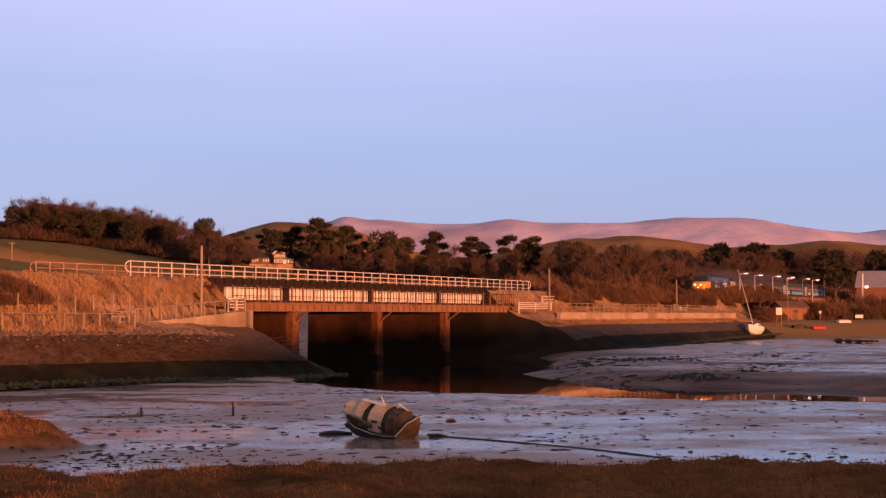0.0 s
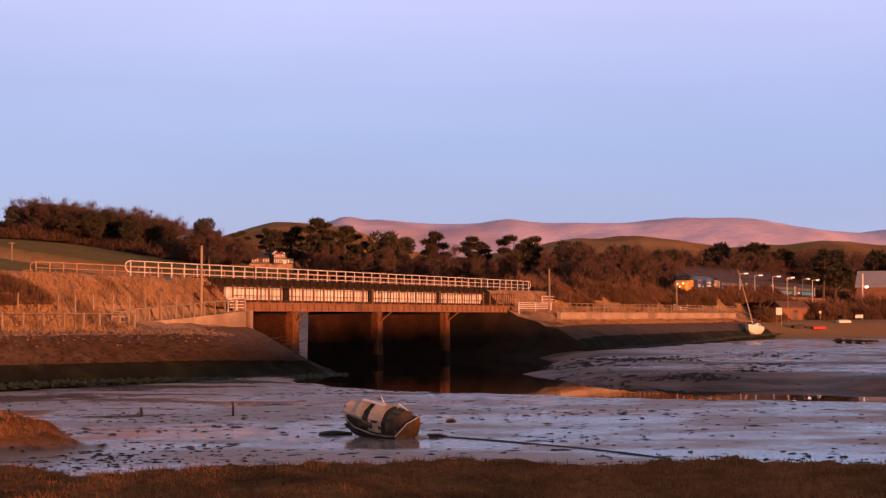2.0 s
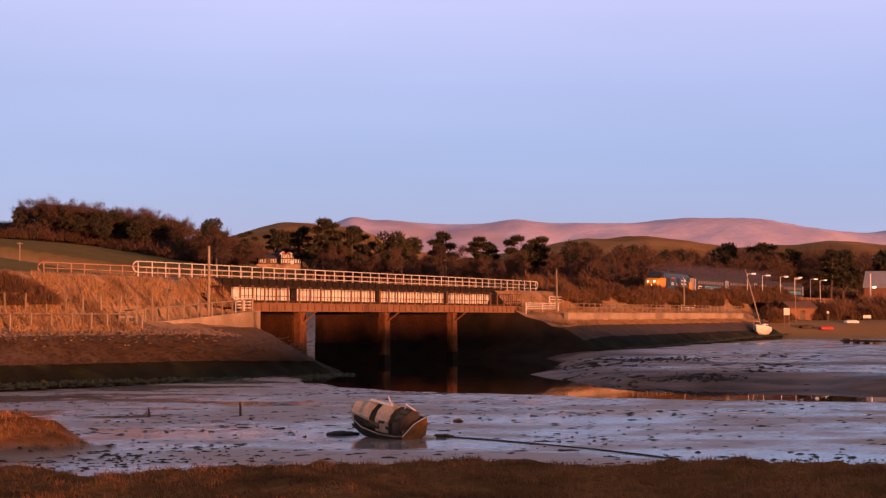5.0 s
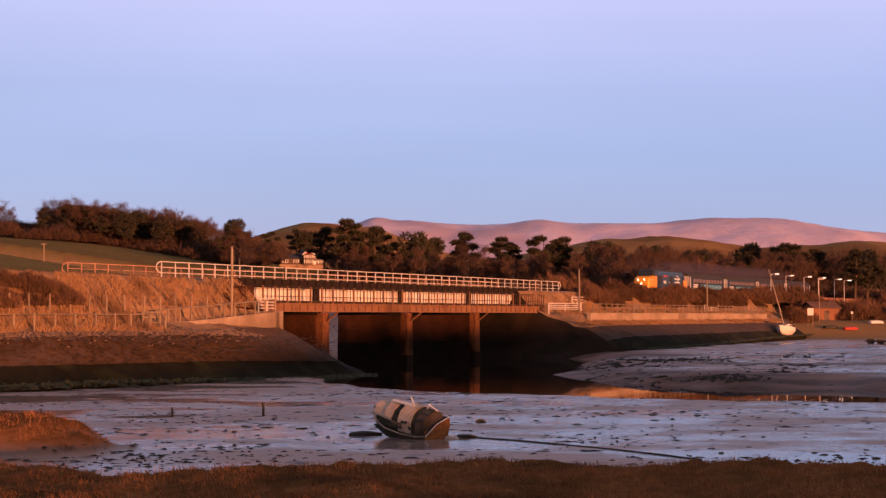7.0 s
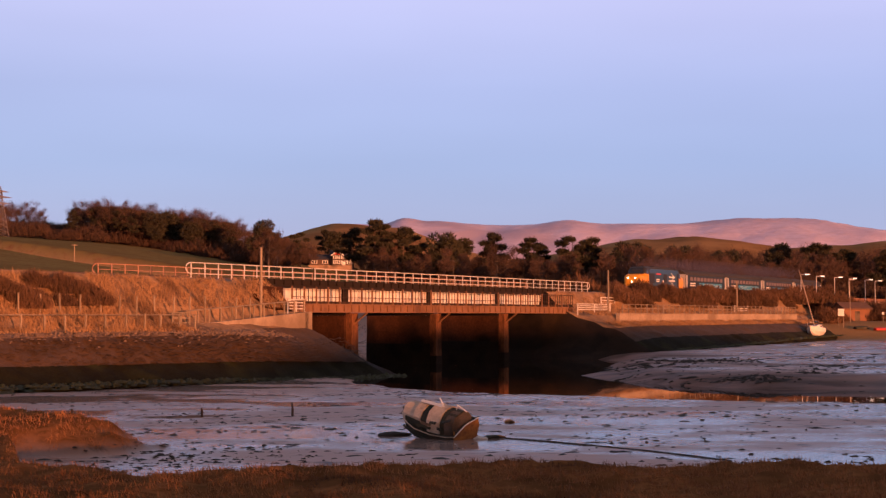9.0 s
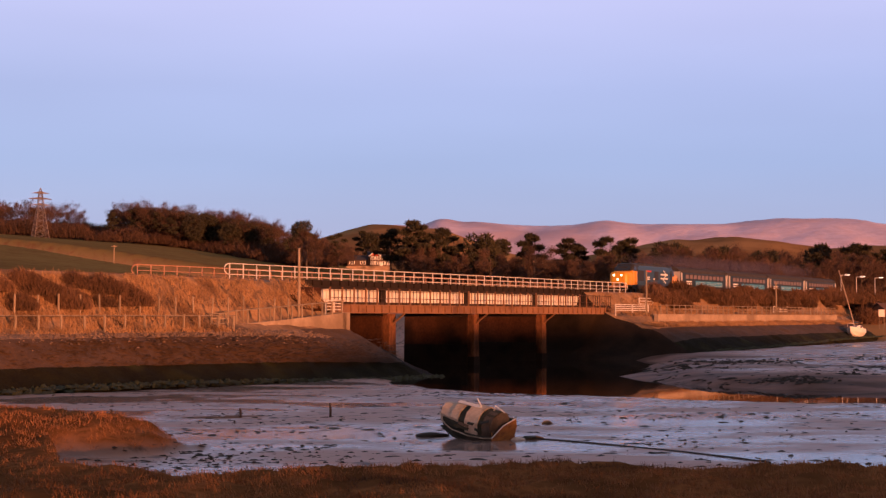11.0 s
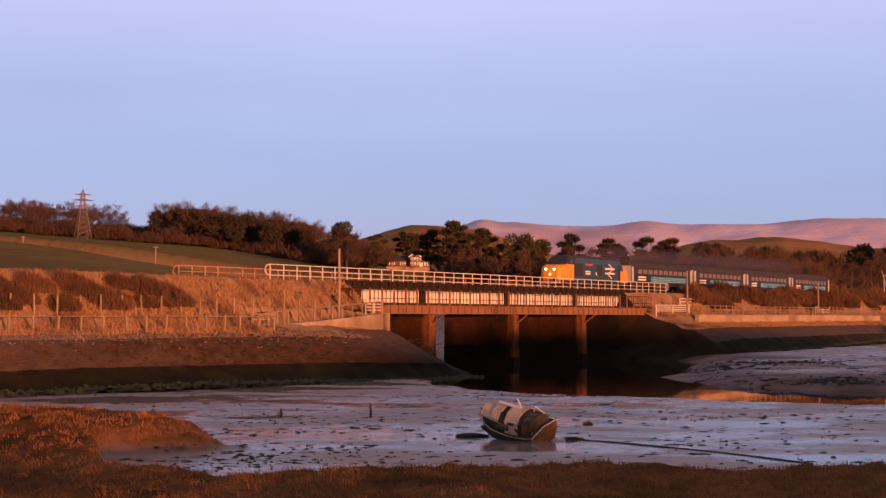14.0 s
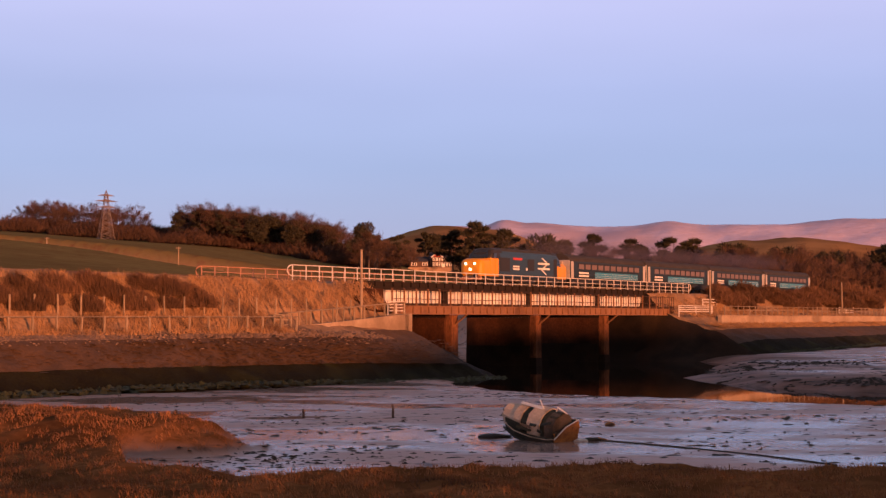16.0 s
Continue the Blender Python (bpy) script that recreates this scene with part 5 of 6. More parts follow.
def build_loose():
    rng = np.random.RandomState(15)
    spots = []
    for i in range(2600):
        s, q = rng.uniform(-60, 3.0), 7.9 + rng.normal(0, 0.55)
        p = at(s, q)
        z = np.interp(q, [6.2, 7.6, 8.6, 9.6], [3.7, 3.32, 3.08, 2.35]) - 0.45 * sm(-10, 10, s)
        spots.append((p.x, p.y, z - 0.02, rng.uniform(0.05, 0.15), rng.uniform(0.04, 0.11)))
    rocks("rubble", spots, M["rubble"], "pale loose rubble along the top of the revetment", 3)
    # stones in the sloping revetments, standing a little proud
    spots = []
    for i in range(2600):
        s, t = rng.uniform(-60, 10), rng.uniform(0, 0.55)
        p = at(s, 8.7 + 4.0 * t)
        spots.append((p.x, p.y, (3.0 - 0.3 * sm(-6, 10, s)) * (1 - t) + t * (0.05 - 0.6 * sm(-30, 10, s)) - 0.05, rng.uniform(0.10, 0.28), rng.uniform(0.015, 0.05)))
    rocks("revetment_stone", spots, M["stone"], "dark uneven stones of the revetment", 4)
    # bladder weed at the revetment's toe
    spots = []
    for i in range(2200):
        s = rng.uniform(-75, 12)
        p = at(s, 12.6 + rng.normal(0, 0.55))
        spots.append((p.x, p.y, 0.12 - 0.75 * sm(-30, 10, s) + rng.uniform(-0.05, 0.25), rng.uniform(0.12, 0.4), rng.uniform(0.05, 0.22)))
    for i in range(900):
        s = rng.uniform(74, 158)
        p = at(s, 14.6 + rng.normal(0, 0.6))
        spots.append((p.x, p.y, 0.45 + 0.75 * sm(74, 150, s), rng.uniform(0.15, 0.4), rng.uniform(0.05, 0.25)))
    rocks("weed_band", spots, M["weed"], "dark green weed along the foot of the revetment", 5, "seaweed")
    # scraps of weed and stones on the mud
    spots = []
    patches = [(rng.uniform(-24, 30), rng.uniform(43, 92), rng.uniform(1.0, 4.0)) for _ in range(46)]
    patches += [(-9.5, 43.5, 1.6), (-9.0, 44, 2.2), (-8.5, 45, 2.2), (-10, 41.5, 1.6), (-10.5, 42.5, 1.4), (-9.5, 41, 1.2), (-9, 46, 1.4), (-8, 47, 1.6), (-7.5, 43, 1.6), (-10.2, 44.5, 1.0), (8, 42.2, 1.6), (9.5, 42.6, 1.8), (5, 41.8, 1.3), (12, 43, 1.4),
                (14, 118, 4), (14, 122, 3), (20, 128, 4), (19, 126, 6), (10, 112, 3), (22, 135, 4), (24, 140, 5), (12, 130, 4), (28, 148, 5), (22, 116, 2), (23, 115, 1.5), (24, 116, 1.5), (24, 113, 3.5), (25, 111, 2), (31, 150, 6), (12, 104, 3), (30, 105, 3), (37, 108, 3), (40, 170, 8)]
    for px_, py_, w in patches:
        for i in range(26):
            x, y = px_ + rng.normal(0, w), py_ + rng.normal(0, w * 0.9)
            if marsh_inside(np.float64(x), np.float64(y)) > 0.2 or channel_depth(np.float64(x), np.float64(y)) > -1.0:
                continue
            k = 1 + 0.014 * max(0, y - 40)
            spots.append((x, y, float(ground_z(np.float64(x), np.float64(y))) - 0.02, k * rng.uniform(0.035, 0.12), rng.uniform(0.02, 0.065)))
    for i in range(1300):
        y = 42 + 110 * rng.uniform(0, 1) ** 1.4
        x = rng.uniform(-0.37, 0.32) * y
        if marsh_inside(np.float64(x), np.float64(y)) > 0.2 or channel_depth(np.float64(x), np.float64(y)) > -1.5:
            continue
        spots.append((x, y, float(ground_z(np.float64(x), np.float64(y))) - 0.02, rng.uniform(0.03, 0.11) * (1 + 0.008 * y), rng.uniform(0.02, 0.065)))
    # rafts of bladder weed and drift on the flat beyond the channel
    for px_, py_, wx, wy, n in ((17, 138, 3.0, 4.5, 130), (20.5, 142, 2.2, 3.5, 80), (12, 128, 2.0, 4.0, 70), (16.2, 102.5, 1.5, 1.6, 120), (17.6, 104, 1.2, 1.2, 70), (11, 104.5, 2.4, 1.4, 70),
                                (20.6, 98, 1.4, 0.3, 60), (26, 98, 1.0, 0.3, 30), (22.5, 110, 0.8, 1.0, 24), (7.5, 110, 1.6, 3.0, 60), (33, 152, 3, 6, 60), (27, 124, 2.5, 3, 40)):
        for i in range(n):
            x, y = px_ + rng.normal(0, wx), py_ + rng.normal(0, wy)
            if channel_depth(np.float64(x), np.float64(y)) > -0.5:
                continue
            spots.append((x, y, float(ground_z(np.float64(x), np.float64(y))) - 0.03, rng.uniform(0.08, 0.30), rng.uniform(0.03, 0.16)))
    rocks("weed_scraps", spots, M["weed_dark"], "small dark scraps of weed and stones scattered on wet mud", 6, "seaweed", 1.6)


M["weed_dark"] = mat("dark_wet_weed", (0.035, 0.027, 0.018), (0.02, 0.016, 0.012), 1.0, 0.7)
M["marsh_grass"] = mat("red_brown_marsh_grass", (0.40, 0.18, 0.068), (0.20, 0.084, 0.034), 0.45, 0.95, c=(0.09, 0.042, 0.018))
M["straw"] = mat("dry_straw_grass", (0.45, 0.275, 0.14), (0.28, 0.165, 0.083), 0.6, 0.95, c=(0.17, 0.098, 0.052))


def build_grass():
    rng = np.random.RandomState(31)
    n = 150000
    y = rng.uniform(29, 58, n)
    x = rng.uniform(-0.43, 0.33, n) * y
    mi = marsh_inside(x, y)
    k = mi > -0.05
    x, y = x[k], y[k]
    clump = waves(x, y, 1.4, 12, 3) + 0.7 * waves(x, y, 5, 13, 2)
    k = clump + rng.uniform(-0.6, 0.6, len(x)) > -0.1
    x, y, clump = x[k], y[k], clump[k]
    z = ground_z(x, y)
    P = np.stack([x, y, z - 0.02], 1)
    D = np.stack([rng.normal(-0.2, 0.5, len(x)), rng.normal(0, 0.5, len(x)), np.ones(len(x))], 1)
    v, f = slivers(P, D, 0.15, 0.011, rng)
    tagged(new("marsh_grass", mesh_arrays("marsh_grass", v, f, M["marsh_grass"])), "short red-brown saltmarsh grass", "grass", kind="stuff")
    # dry grass on the railway banks
    n = 150000
    left = rng.uniform(0, 1, n) < 0.55
    s = np.where(left, rng.uniform(-58, 9, n), rng.uniform(67, 165, n))
    q = rng.uniform(0.8, 7.6, n)
    q = np.where(left, q, np.where(rng.uniform(0, 1, n) < 0.5, rng.uniform(1.0, 7.2, n), rng.uniform(8.0, 10.2, n)))
    z = np.where(left, np.interp(q, [1.2, 6.2, 7.6], [7.5, 3.7, 3.35]), np.interp(q, [1.2, 3.9, 7.3, 7.9, 9.8], [7.4, 5.05, 4.5, 3.75, 3.3]))
    X = L0.x + s * LU.x + q * LN.x
    Y = L0.y + s * LU.y + q * LN.y
    P = np.stack([X, Y, z - 0.05], 1)
    k = waves(X, Y, 3.0, 14, 3) + rng.uniform(-0.5, 0.5, n) > -0.2
    k &= ~(left & (s > -8) & (q > 4.3)) & (q > 1.3)
    P = P[k]
    D = np.stack([rng.normal(-0.25, 0.45, len(P)), rng.normal(0, 0.45, len(P)), np.ones(len(P))], 1)
    v, f = slivers(P, D, 0.36, 0.022, rng)
    tagged(new("bank_grass", mesh_arrays("bank_grass", v, f, M["straw"])), "tall dry straw-coloured grass on the banks", "grass", kind="stuff")


# ---------------------------------------------------------------- boats
def build_wreck():
    x0, y0 = -2.15, 51.4
    z0 = float(ground_z(np.float64(x0), np.float64(y0)))
    w = empty("wrecked_boat", pose(x0 + 0.13, y0, z0 - 0.04, 0, 0, -36) @ pose(0, 0, 0, 27, 10, 0) @ Matrix.Scale(0.9, 4), "derelict wooden cabin boat heeled over in the mud, paint peeling", "boat")
    stations = [(-1.75, 0.12, 0.35, 0.78), (-1.35, 0.48, 0.16, 0.72), (-0.7, 0.74, 0.04, 0.68), (0.2, 0.84, 0.0, 0.68), (0.9, 0.80, 0.03, 0.72), (1.25, 0.74, 0.08, 0.78)]
    rings = []
    for x, b, k, g in stations:
        rings.append([(x, -b, g), (x, -b * 0.96, g * 0.6 + k * 0.4), (x, -b * 0.62, k + 0.10), (x, 0, k), (x, b * 0.62, k + 0.10), (x, b * 0.96, g * 0.6 + k * 0.4), (x, b, g)])
    part("hull", loft(rings, close=True), M["wreck_green"], w, "hull with dark green peeling paint")
    tr_ = loft([[(1.252 + dx, y, z) for y, z in ((-0.76, 0.80), (-0.73, 0.5), (-0.5, 0.14), (0, 0.04), (0.5, 0.14), (0.73, 0.5), (0.76, 0.80), (0, 0.92))] for dx in (0, 0.05)], close=True)
    part("transom", tr_, M["wreck_orange"], w, "rust-orange plank transom")
    for y in (-1, 1):
        part("gunwale", tube(bmesh.new(), [(x, y * b, g + 0.02) for x, b, k, g in stations], 0.022, 5), M["wreck_cream"], w, "pale worn gunwale")
    part("gunwale", tube(bmesh.new(), [(1.3, -0.76, 0.81), (1.3, 0, 0.93), (1.3, 0.76, 0.81)], 0.026, 5), M["white"], w)
    part("deck", loft([[(x, -b * 0.98, g - 0.03), (x, 0, g + 0.03), (x, b * 0.98, g - 0.03)] for x, b, k, g in stations]), M["wreck_grey"], w)
    # cabin in curved sheets with gaps and bare frames
    def arch(xa, xb, h, m, nm, lab=""):
        rr = []
        for x, s_ in ((xa, 1.0), (xb, 1.0)):
            b = float(np.interp(x, [-1.5, -0.7, 0.2, 1.2], [0.42, 0.62, 0.70, 0.62]))
            r = [(x, -b * math.cos(a), 0.66 + h * (math.sin(a) ** 0.7)) for a in np.linspace(0, math.pi, 7)]
            r += [(x, -(b - 0.05) * math.cos(a), 0.66 + (h - 0.05) * (math.sin(a) ** 0.7)) for a in np.linspace(math.pi, 0, 7)]
            rr.append(r)
        part(nm, loft(rr, close=True), m, w, lab)
    arch(-1.45, -0.85, 0.60, M["wreck_cream"], "cabin_sheet", "cream cabin sheet")
    arch(-0.83, -0.45, 0.70, M["wreck_cream"], "cabin_sheet", "cream cabin sheet")
    arch(-0.42, -0.12, 0.66, M["wreck_green"], "cabin_frame", "dark green open frame")
    arch(-0.10, 0.52, 0.78, M["wreck_cream"], "cabin_sheet", "cream cabin sheet")
    arch(0.54, 0.70, 0.72, M["wreck_green"], "cabin_frame")
    arch(0.72, 1.08, 0.72, M["wreck_grey"], "cabin_sheet", "bare grey cabin sheet")
    part("bulkhead", loft([[(1.06 + dx, -0.62 * math.cos(a), 0.66 + 0.70 * math.sin(a) ** 0.7) for a in np.linspace(0, math.pi, 11)] for dx in (0, 0.04)], close=True), M["wreck_grey"], w)
    part("plank", cubed(-0.8, 0.25, 0.0, 0.16, 1.42, 1.46, bevel=0.01), M["white"], w, "loose pale plank")
    part("stanchion", tube(bmesh.new(), [(0.3, 0.1, 1.38), (0.05, 0.2, 1.70)], 0.025, 5), M["white"], w)
    part("stanchion", tube(bmesh.new(), [(0.75, 0.2, 1.30), (0.98, 0.1, 1.66), (1.2, 0.3, 1.3)], 0.025, 5), M["white"], w)
    part("stanchion", tube(bmesh.new(), [(-1.5, -0.2, 0.7), (-1.55, -0.2, 1.15)], 0.025, 5), M["wreck_grey"], w)
    part("rail_stump", tube(bmesh.new(), [(1.2, -0.6, 0.8), (1.35, -0.75, 1.05)], 0.03, 5), M["wreck_orange"], w)
    rng_ = np.random.RandomState(8)
    for k in range(7):   # sprung planks and broken ends
        a = rng_.uniform(-1.3, 0.9)
        part("plank", cubed(a, a + rng_.uniform(0.25, 0.6), -0.05, 0.05, -0.012, 0.012), M["wreck_grey"] if k % 2 else M["wreck_green"], w,
             at=pose(0.1, -0.62 + rng_.uniform(-0.1, 0.05), 0.75 + rng_.uniform(0, 0.4), rng_.uniform(20, 70), rng_.uniform(-25, 25), rng_.uniform(-15, 15)))
    for k in range(3):   # the sprung side, three dark boards leaning out over the mud
        part("side_board", cubed(-1.2 + 0.04 * k, -0.3, -0.025, 0.025, 0, 0.19, bevel=0.01), M["wreck_green"], w, "dark green side board", at=pose(0, -0.76 + 0.03 * k, 0.86 - 0.2 * k, -8, 0, -9))
    part("strake", tube(bmesh.new(), [(-1.5, -0.42, 0.45), (-0.7, -0.74, 0.40), (0.2, -0.83, 0.38), (1.2, -0.74, 0.46)], 0.05, 5), M["wreck_green"], w, "dark rubbing strake")
    part("hatch", cubed(0.75, 1.1, -0.2, 0.25, 1.30, 1.36, bevel=0.01), M["wreck_green"], w, "dark green hatch cover")
    # bits lying beside it
    def lump(x, y, r, m, nm, label, category, sx=1.4):
        rng = np.random.RandomState(int(abs(x) * 100))
        bm = bmesh.new()
        bmesh.ops.create_icosphere(bm, subdivisions=2, radius=r)
        for v_ in bm.verts:
            v_.co *= rng.uniform(0.8, 1.15)
            v_.co.x *= sx
            v_.co.z *= 0.5
        ob = part(nm, bm, m, at=pose(x, y, float(ground_z(np.float64(x), np.float64(y))) + 0.1 * r))
        tagged(ob, label, category)
    lump(-0.72, 50.6, 0.17, M["white"], "float", "dirty white plastic float half sunk in the mud", "float", 1.5)
    lump(-0.35, 50.9, 0.22, M["wreck_green"], "engine_block", "dark rusty engine block lying beside the wreck", "debris", 1.3)
    lump(-0.1, 51.1, 0.17, M["wreck_orange"], "rusty_scrap", "rusty iron scrap in the mud", "debris", 1.5)
    lump(-3.75, 51.9, 0.25, M["weed_dark"], "weed_heap", "dark heap of weed against the wreck", "seaweed", 2.4)
    lump(0.30, 58.0, 0.22, M["wreck_orange"], "buoy", "faded orange mooring buoy on the mud", "buoy", 1.0)
    # mooring chain away from the wreck
    pts = []
    for i in range(40):
        t = i / 39
        x, y = -0.1 + 6.6 * t, 51.0 - 8.2 * t + 0.8 * math.sin(3 * t)
        pts.append((x, y, float(ground_z(np.float64(x), np.float64(y))) + 0.015))
    tagged(part("mooring_chain", tube(bmesh.new(), pts, 0.028, 5), M["weed_dark"]), "dark mooring chain trailing over the mud", "chain")
    # stakes in the mud
    for b, d, h, nm in ((-140, 61.5, 0.58, "stake"), (-201, 61.0, 0.38, "stake"), (-289, 60.0, 0.36, "stake")):
        x, y = seen_from_bank(b, d)
        ob = part(nm, tube(bmesh.new(), [(0, 0, -0.3), (0.01, 0, h * 0.6), (-0.02, 0, h)], [0.055, 0.05, 0.04], 7), M["post_dark"], at=pose(x, y, float(ground_z(np.float64(x), np.float64(y)))))
        tagged(ob, "short dark wooden stake standing in the mud", "stake", "stakes in the mud")


M["wreck_green"] = mat("peeling_green_paint", (0.035, 0.04, 0.022), (0.02, 0.021, 0.013), 1.5, 0.8, 0.4, c=(0.07, 0.055, 0.035))
M["wreck_orange"] = mat("rust_orange_planks", (0.52, 0.22, 0.045), (0.16, 0.06, 0.02), 2.2, 0.8, 0.5, c=(0.035, 0.02, 0.012), stretch=(1, 1, 2))
M["wreck_cream"] = mat("stained_cream_paint", (0.72, 0.58, 0.44), (0.50, 0.38, 0.27), 1.4, 0.75, 0.3, c=(0.20, 0.15, 0.095))
M["wreck_grey"] = mat("bare_grey_ply", (0.16, 0.12, 0.09), (0.09, 0.068, 0.05), 1.8, 0.85, 0.4, c=(0.05, 0.038, 0.026))


def build_yacht():
    d = 238.0
    x = 0.2085 * d
    z = float(ground_z(np.float64(x), np.float64(d)))
    y_ = empty("yacht", pose(x, d, z + 0.66, 0, 0, -114) @ pose(0, 0, 0, 7, 0, 0), "white bilge-keel sailing yacht dried out on the mud, mast bare", "yacht")
    st = [(-3.2, 0.9, 0.35, 1.28), (-1.5, 1.25, 0.05, 1.22), (0.5, 1.32, 0.0, 1.28), (2.2, 0.95, 0.1, 1.45), (3.3, 0.45, 0.45, 1.62), (3.95, 0.05, 0.95, 1.78)]
    rings = [[(a, -b, g), (a, -b * 0.95, g * 0.5 + k * 0.5), (a, -b * 0.55, k + 0.12), (a, 0, k), (a, b * 0.55, k + 0.12), (a, b * 0.95, g * 0.5 + k * 0.5), (a, b, g)] for a, b, k, g in st]
    part("hull", loft(rings, close=True), M["white"], y_, smooth=False)
    part("deck", loft([[(a, -b * 0.98, g + 0.01), (a, 0, g + 0.08), (a, b * 0.98, g + 0.01)] for a, b, k, g in st]), M["cream"], y_)
    part("cabin", loft([[(a, -b, 1.25), (a, -b * 0.85, h), (a, b * 0.85, h), (a, b, 1.25)] for a, b, h in ((-1.4, 0.85, 1.75), (0.6, 0.85, 1.85), (1.9, 0.5, 1.6))], close=True), M["white"], y_)
    for sgn in (-1, 1):
        part("cabin_window", cubed(-0.9, 0.4, sgn * 0.79 - 0.02, sgn * 0.79 + 0.02, 1.45, 1.66), M["window"], y_)
        part("keel", loft([[(a, sgn * 0.45 - 0.06, 0.3), (a, sgn * 0.45 + 0.06, 0.3), (a + 0.1, sgn * 0.72 + 0.05, -0.68), (a + 0.1, sgn * 0.72 - 0.05, -0.68)] for a in (-0.9, 0.9)], close=True), M["white"], y_)
    part("rudder", cubed(-3.5, -3.0, -0.05, 0.05, -0.4, 0.9, bevel=0.02), M["white"], y_)
    part("sail_cover", tube(bmesh.new(), [(0.5, 0, 2.35), (-2.6, 0, 2.30)], [0.16, 0.09], 8), M["coach_blue"], y_, "dark blue sail cover")
    part("mast", tube(bmesh.new(), [(0.7, 0, 1.7), (0.62, -0.6, 6.0), (0.55, -1.3, 10.8)], [0.10, 0.09, 0.06], 8), M["cream"], y_)
    for p in ((3.8, 0, 1.78), (-3.1, 0, 1.3), (0.6, 1.3, 1.3), (0.6, -1.3, 1.3)):
        part("stay", tube(bmesh.new(), [p, (0.55, -1.28, 10.6)], 0.012, 3), M["black"], y_)
    part("pulpit", tube(bmesh.new(), [(2.9, -0.55, 1.6), (3.2, -0.5, 2.15), (3.9, 0, 2.3), (3.2, 0.5, 2.15), (2.9, 0.55, 1.6)], 0.03, 5), M["white_steel"], y_)


# ---------------------------------------------------------------- buildings and fixtures
def gable_block(parent, x0, x1, y0, y1, z0, z1, rise, wall, roof, along="x"):
    part("wall", cubed(x0, x1, y0, y1, z0 - 1.5, z1), wall, parent)
    o = 0.35
    if along == "x":
        m_ = (y0 + y1) / 2
        sec = [[(x, y0 - o, z1 - 0.12), (x, m_, z1 + rise), (x, y1 + o, z1 - 0.12), (x, y1 + o, z1 - 0.32), (x, m_, z1 + rise - 0.2), (x, y0 - o, z1 - 0.32)] for x in (x0 - o, x1 + o)]
        g = [[(x, y0, z1), (x, m_, z1 + rise - 0.22), (x, y1, z1)] for x in (x0, x1)]
    else:
        m_ = (x0 + x1) / 2
        sec = [[(x0 - o, y, z1 - 0.12), (m_, y, z1 + rise), (x1 + o, y, z1 - 0.12), (x1 + o, y, z1 - 0.32), (m_, y, z1 + rise - 0.2), (x0 - o, y, z1 - 0.32)] for y in (y0 - o, y1 + o)]
        g = [[(x0, y, z1), (m_, y, z1 + rise - 0.22), (x1, y, z1)] for y in (y0, y1)]
    part("roof", loft(sec, close=True), roof, parent)
    part("gable", loft(g, close=True), wall, parent)


def house_window(parent, x, y, z, w=1.1, h=1.5):
    f = part("window", cubed(x - w / 2, x + w / 2, y - 0.06, y + 0.05, z, z + h), M["window"], parent)
    for a in (x - w / 2 - 0.2, x - 0.08, x + w / 2):
        part("window_frame", cubed(a, a + 0.2, y - 0.1, y + 0.02, z - 0.1, z + h + 0.1), M["white"], f)
    for b in (z - 0.12, z + h / 2 - 0.04, z + h):
        part("window_frame", cubed(x - w / 2 - 0.1, x + w / 2 + 0.1, y - 0.104, y + 0.018, b, b + 0.1), M["white"], f)


def build_house():
    d = 560.0
    x = -0.1142 * d
    z = 23.4
    h = empty("house", pose(x, d, z, 0, 0, 6) @ Matrix.Diagonal((1.22, 1.1, 0.78, 1)), "cream two-storey house with slate roofs and a white-edged red front gable", "house")
    gable_block(h, -0.2, 6.6, 0, 7, 0, 4.9, 2.9, M["house_stone"], M["slate"], "x")
    gable_block(h, -6.6, -0.25, 1.2, 6.5, 0, 3.3, 2.3, M["house_stone"], M["slate"], "x")
    gable_block(h, 0.5, 3.3, -1.2, 2.0, 0, 5.2, 2.0, M["house_stone"], M["slate"], "y")
    gr = bmesh.new()
    gr.faces.new([gr.verts.new(p) for p in ((0.75, -1.23, 5.25), (3.05, -1.23, 5.25), (1.9, -1.23, 6.85))])
    part("gable_panel", gr, M["red"], h, "red gable panel")
    for a, b in (((0.0, -1.65, 4.85), (1.9, -1.65, 7.3)), ((3.8, -1.65, 4.85), (1.9, -1.65, 7.3))):
        part("bargeboard", tube(bmesh.new(), [a, b], 0.24, 4), M["white"], h, "white bargeboard")
    for xx in (1.2, 2.6):
        house_window(h, xx, -1.2, 0.9, 0.9, 1.5)
        house_window(h, xx, -1.2, 3.4, 0.9, 1.3)
    for xx in (4.2, 5.7):
        house_window(h, xx, 0.0, 0.9)
        house_window(h, xx, 0.0, 3.4, 1.0, 1.3)
    for xx in (-5.2, -1.9):
        house_window(h, xx, 1.2, 1.2, 1.3, 1.3)
    part("porch", cubed(3.3, 4.2, -1.5, 0, 0.0, 1.9, bevel=0.15), M["white"], h, "white porch")
    part("terrace_wall", cubed(-7, 7, -3.0, -2.7, -2.5, 0.1), M["masonry"], h, "low garden wall")
    for cx in (4.4,):
        c = part("chimney", cubed(cx - 0.9, cx + 0.9, 3.0, 3.9, 5.5, 9.0, bevel=0.04), M["cream"], h)
        for k in (-0.5, 0.0, 0.5):
            part("chimney_pot", tube(bmesh.new(), [(cx + k, 3.45, 9.0), (cx + k, 3.45, 9.5)], [0.16, 0.13], 8), M["brick"], c)


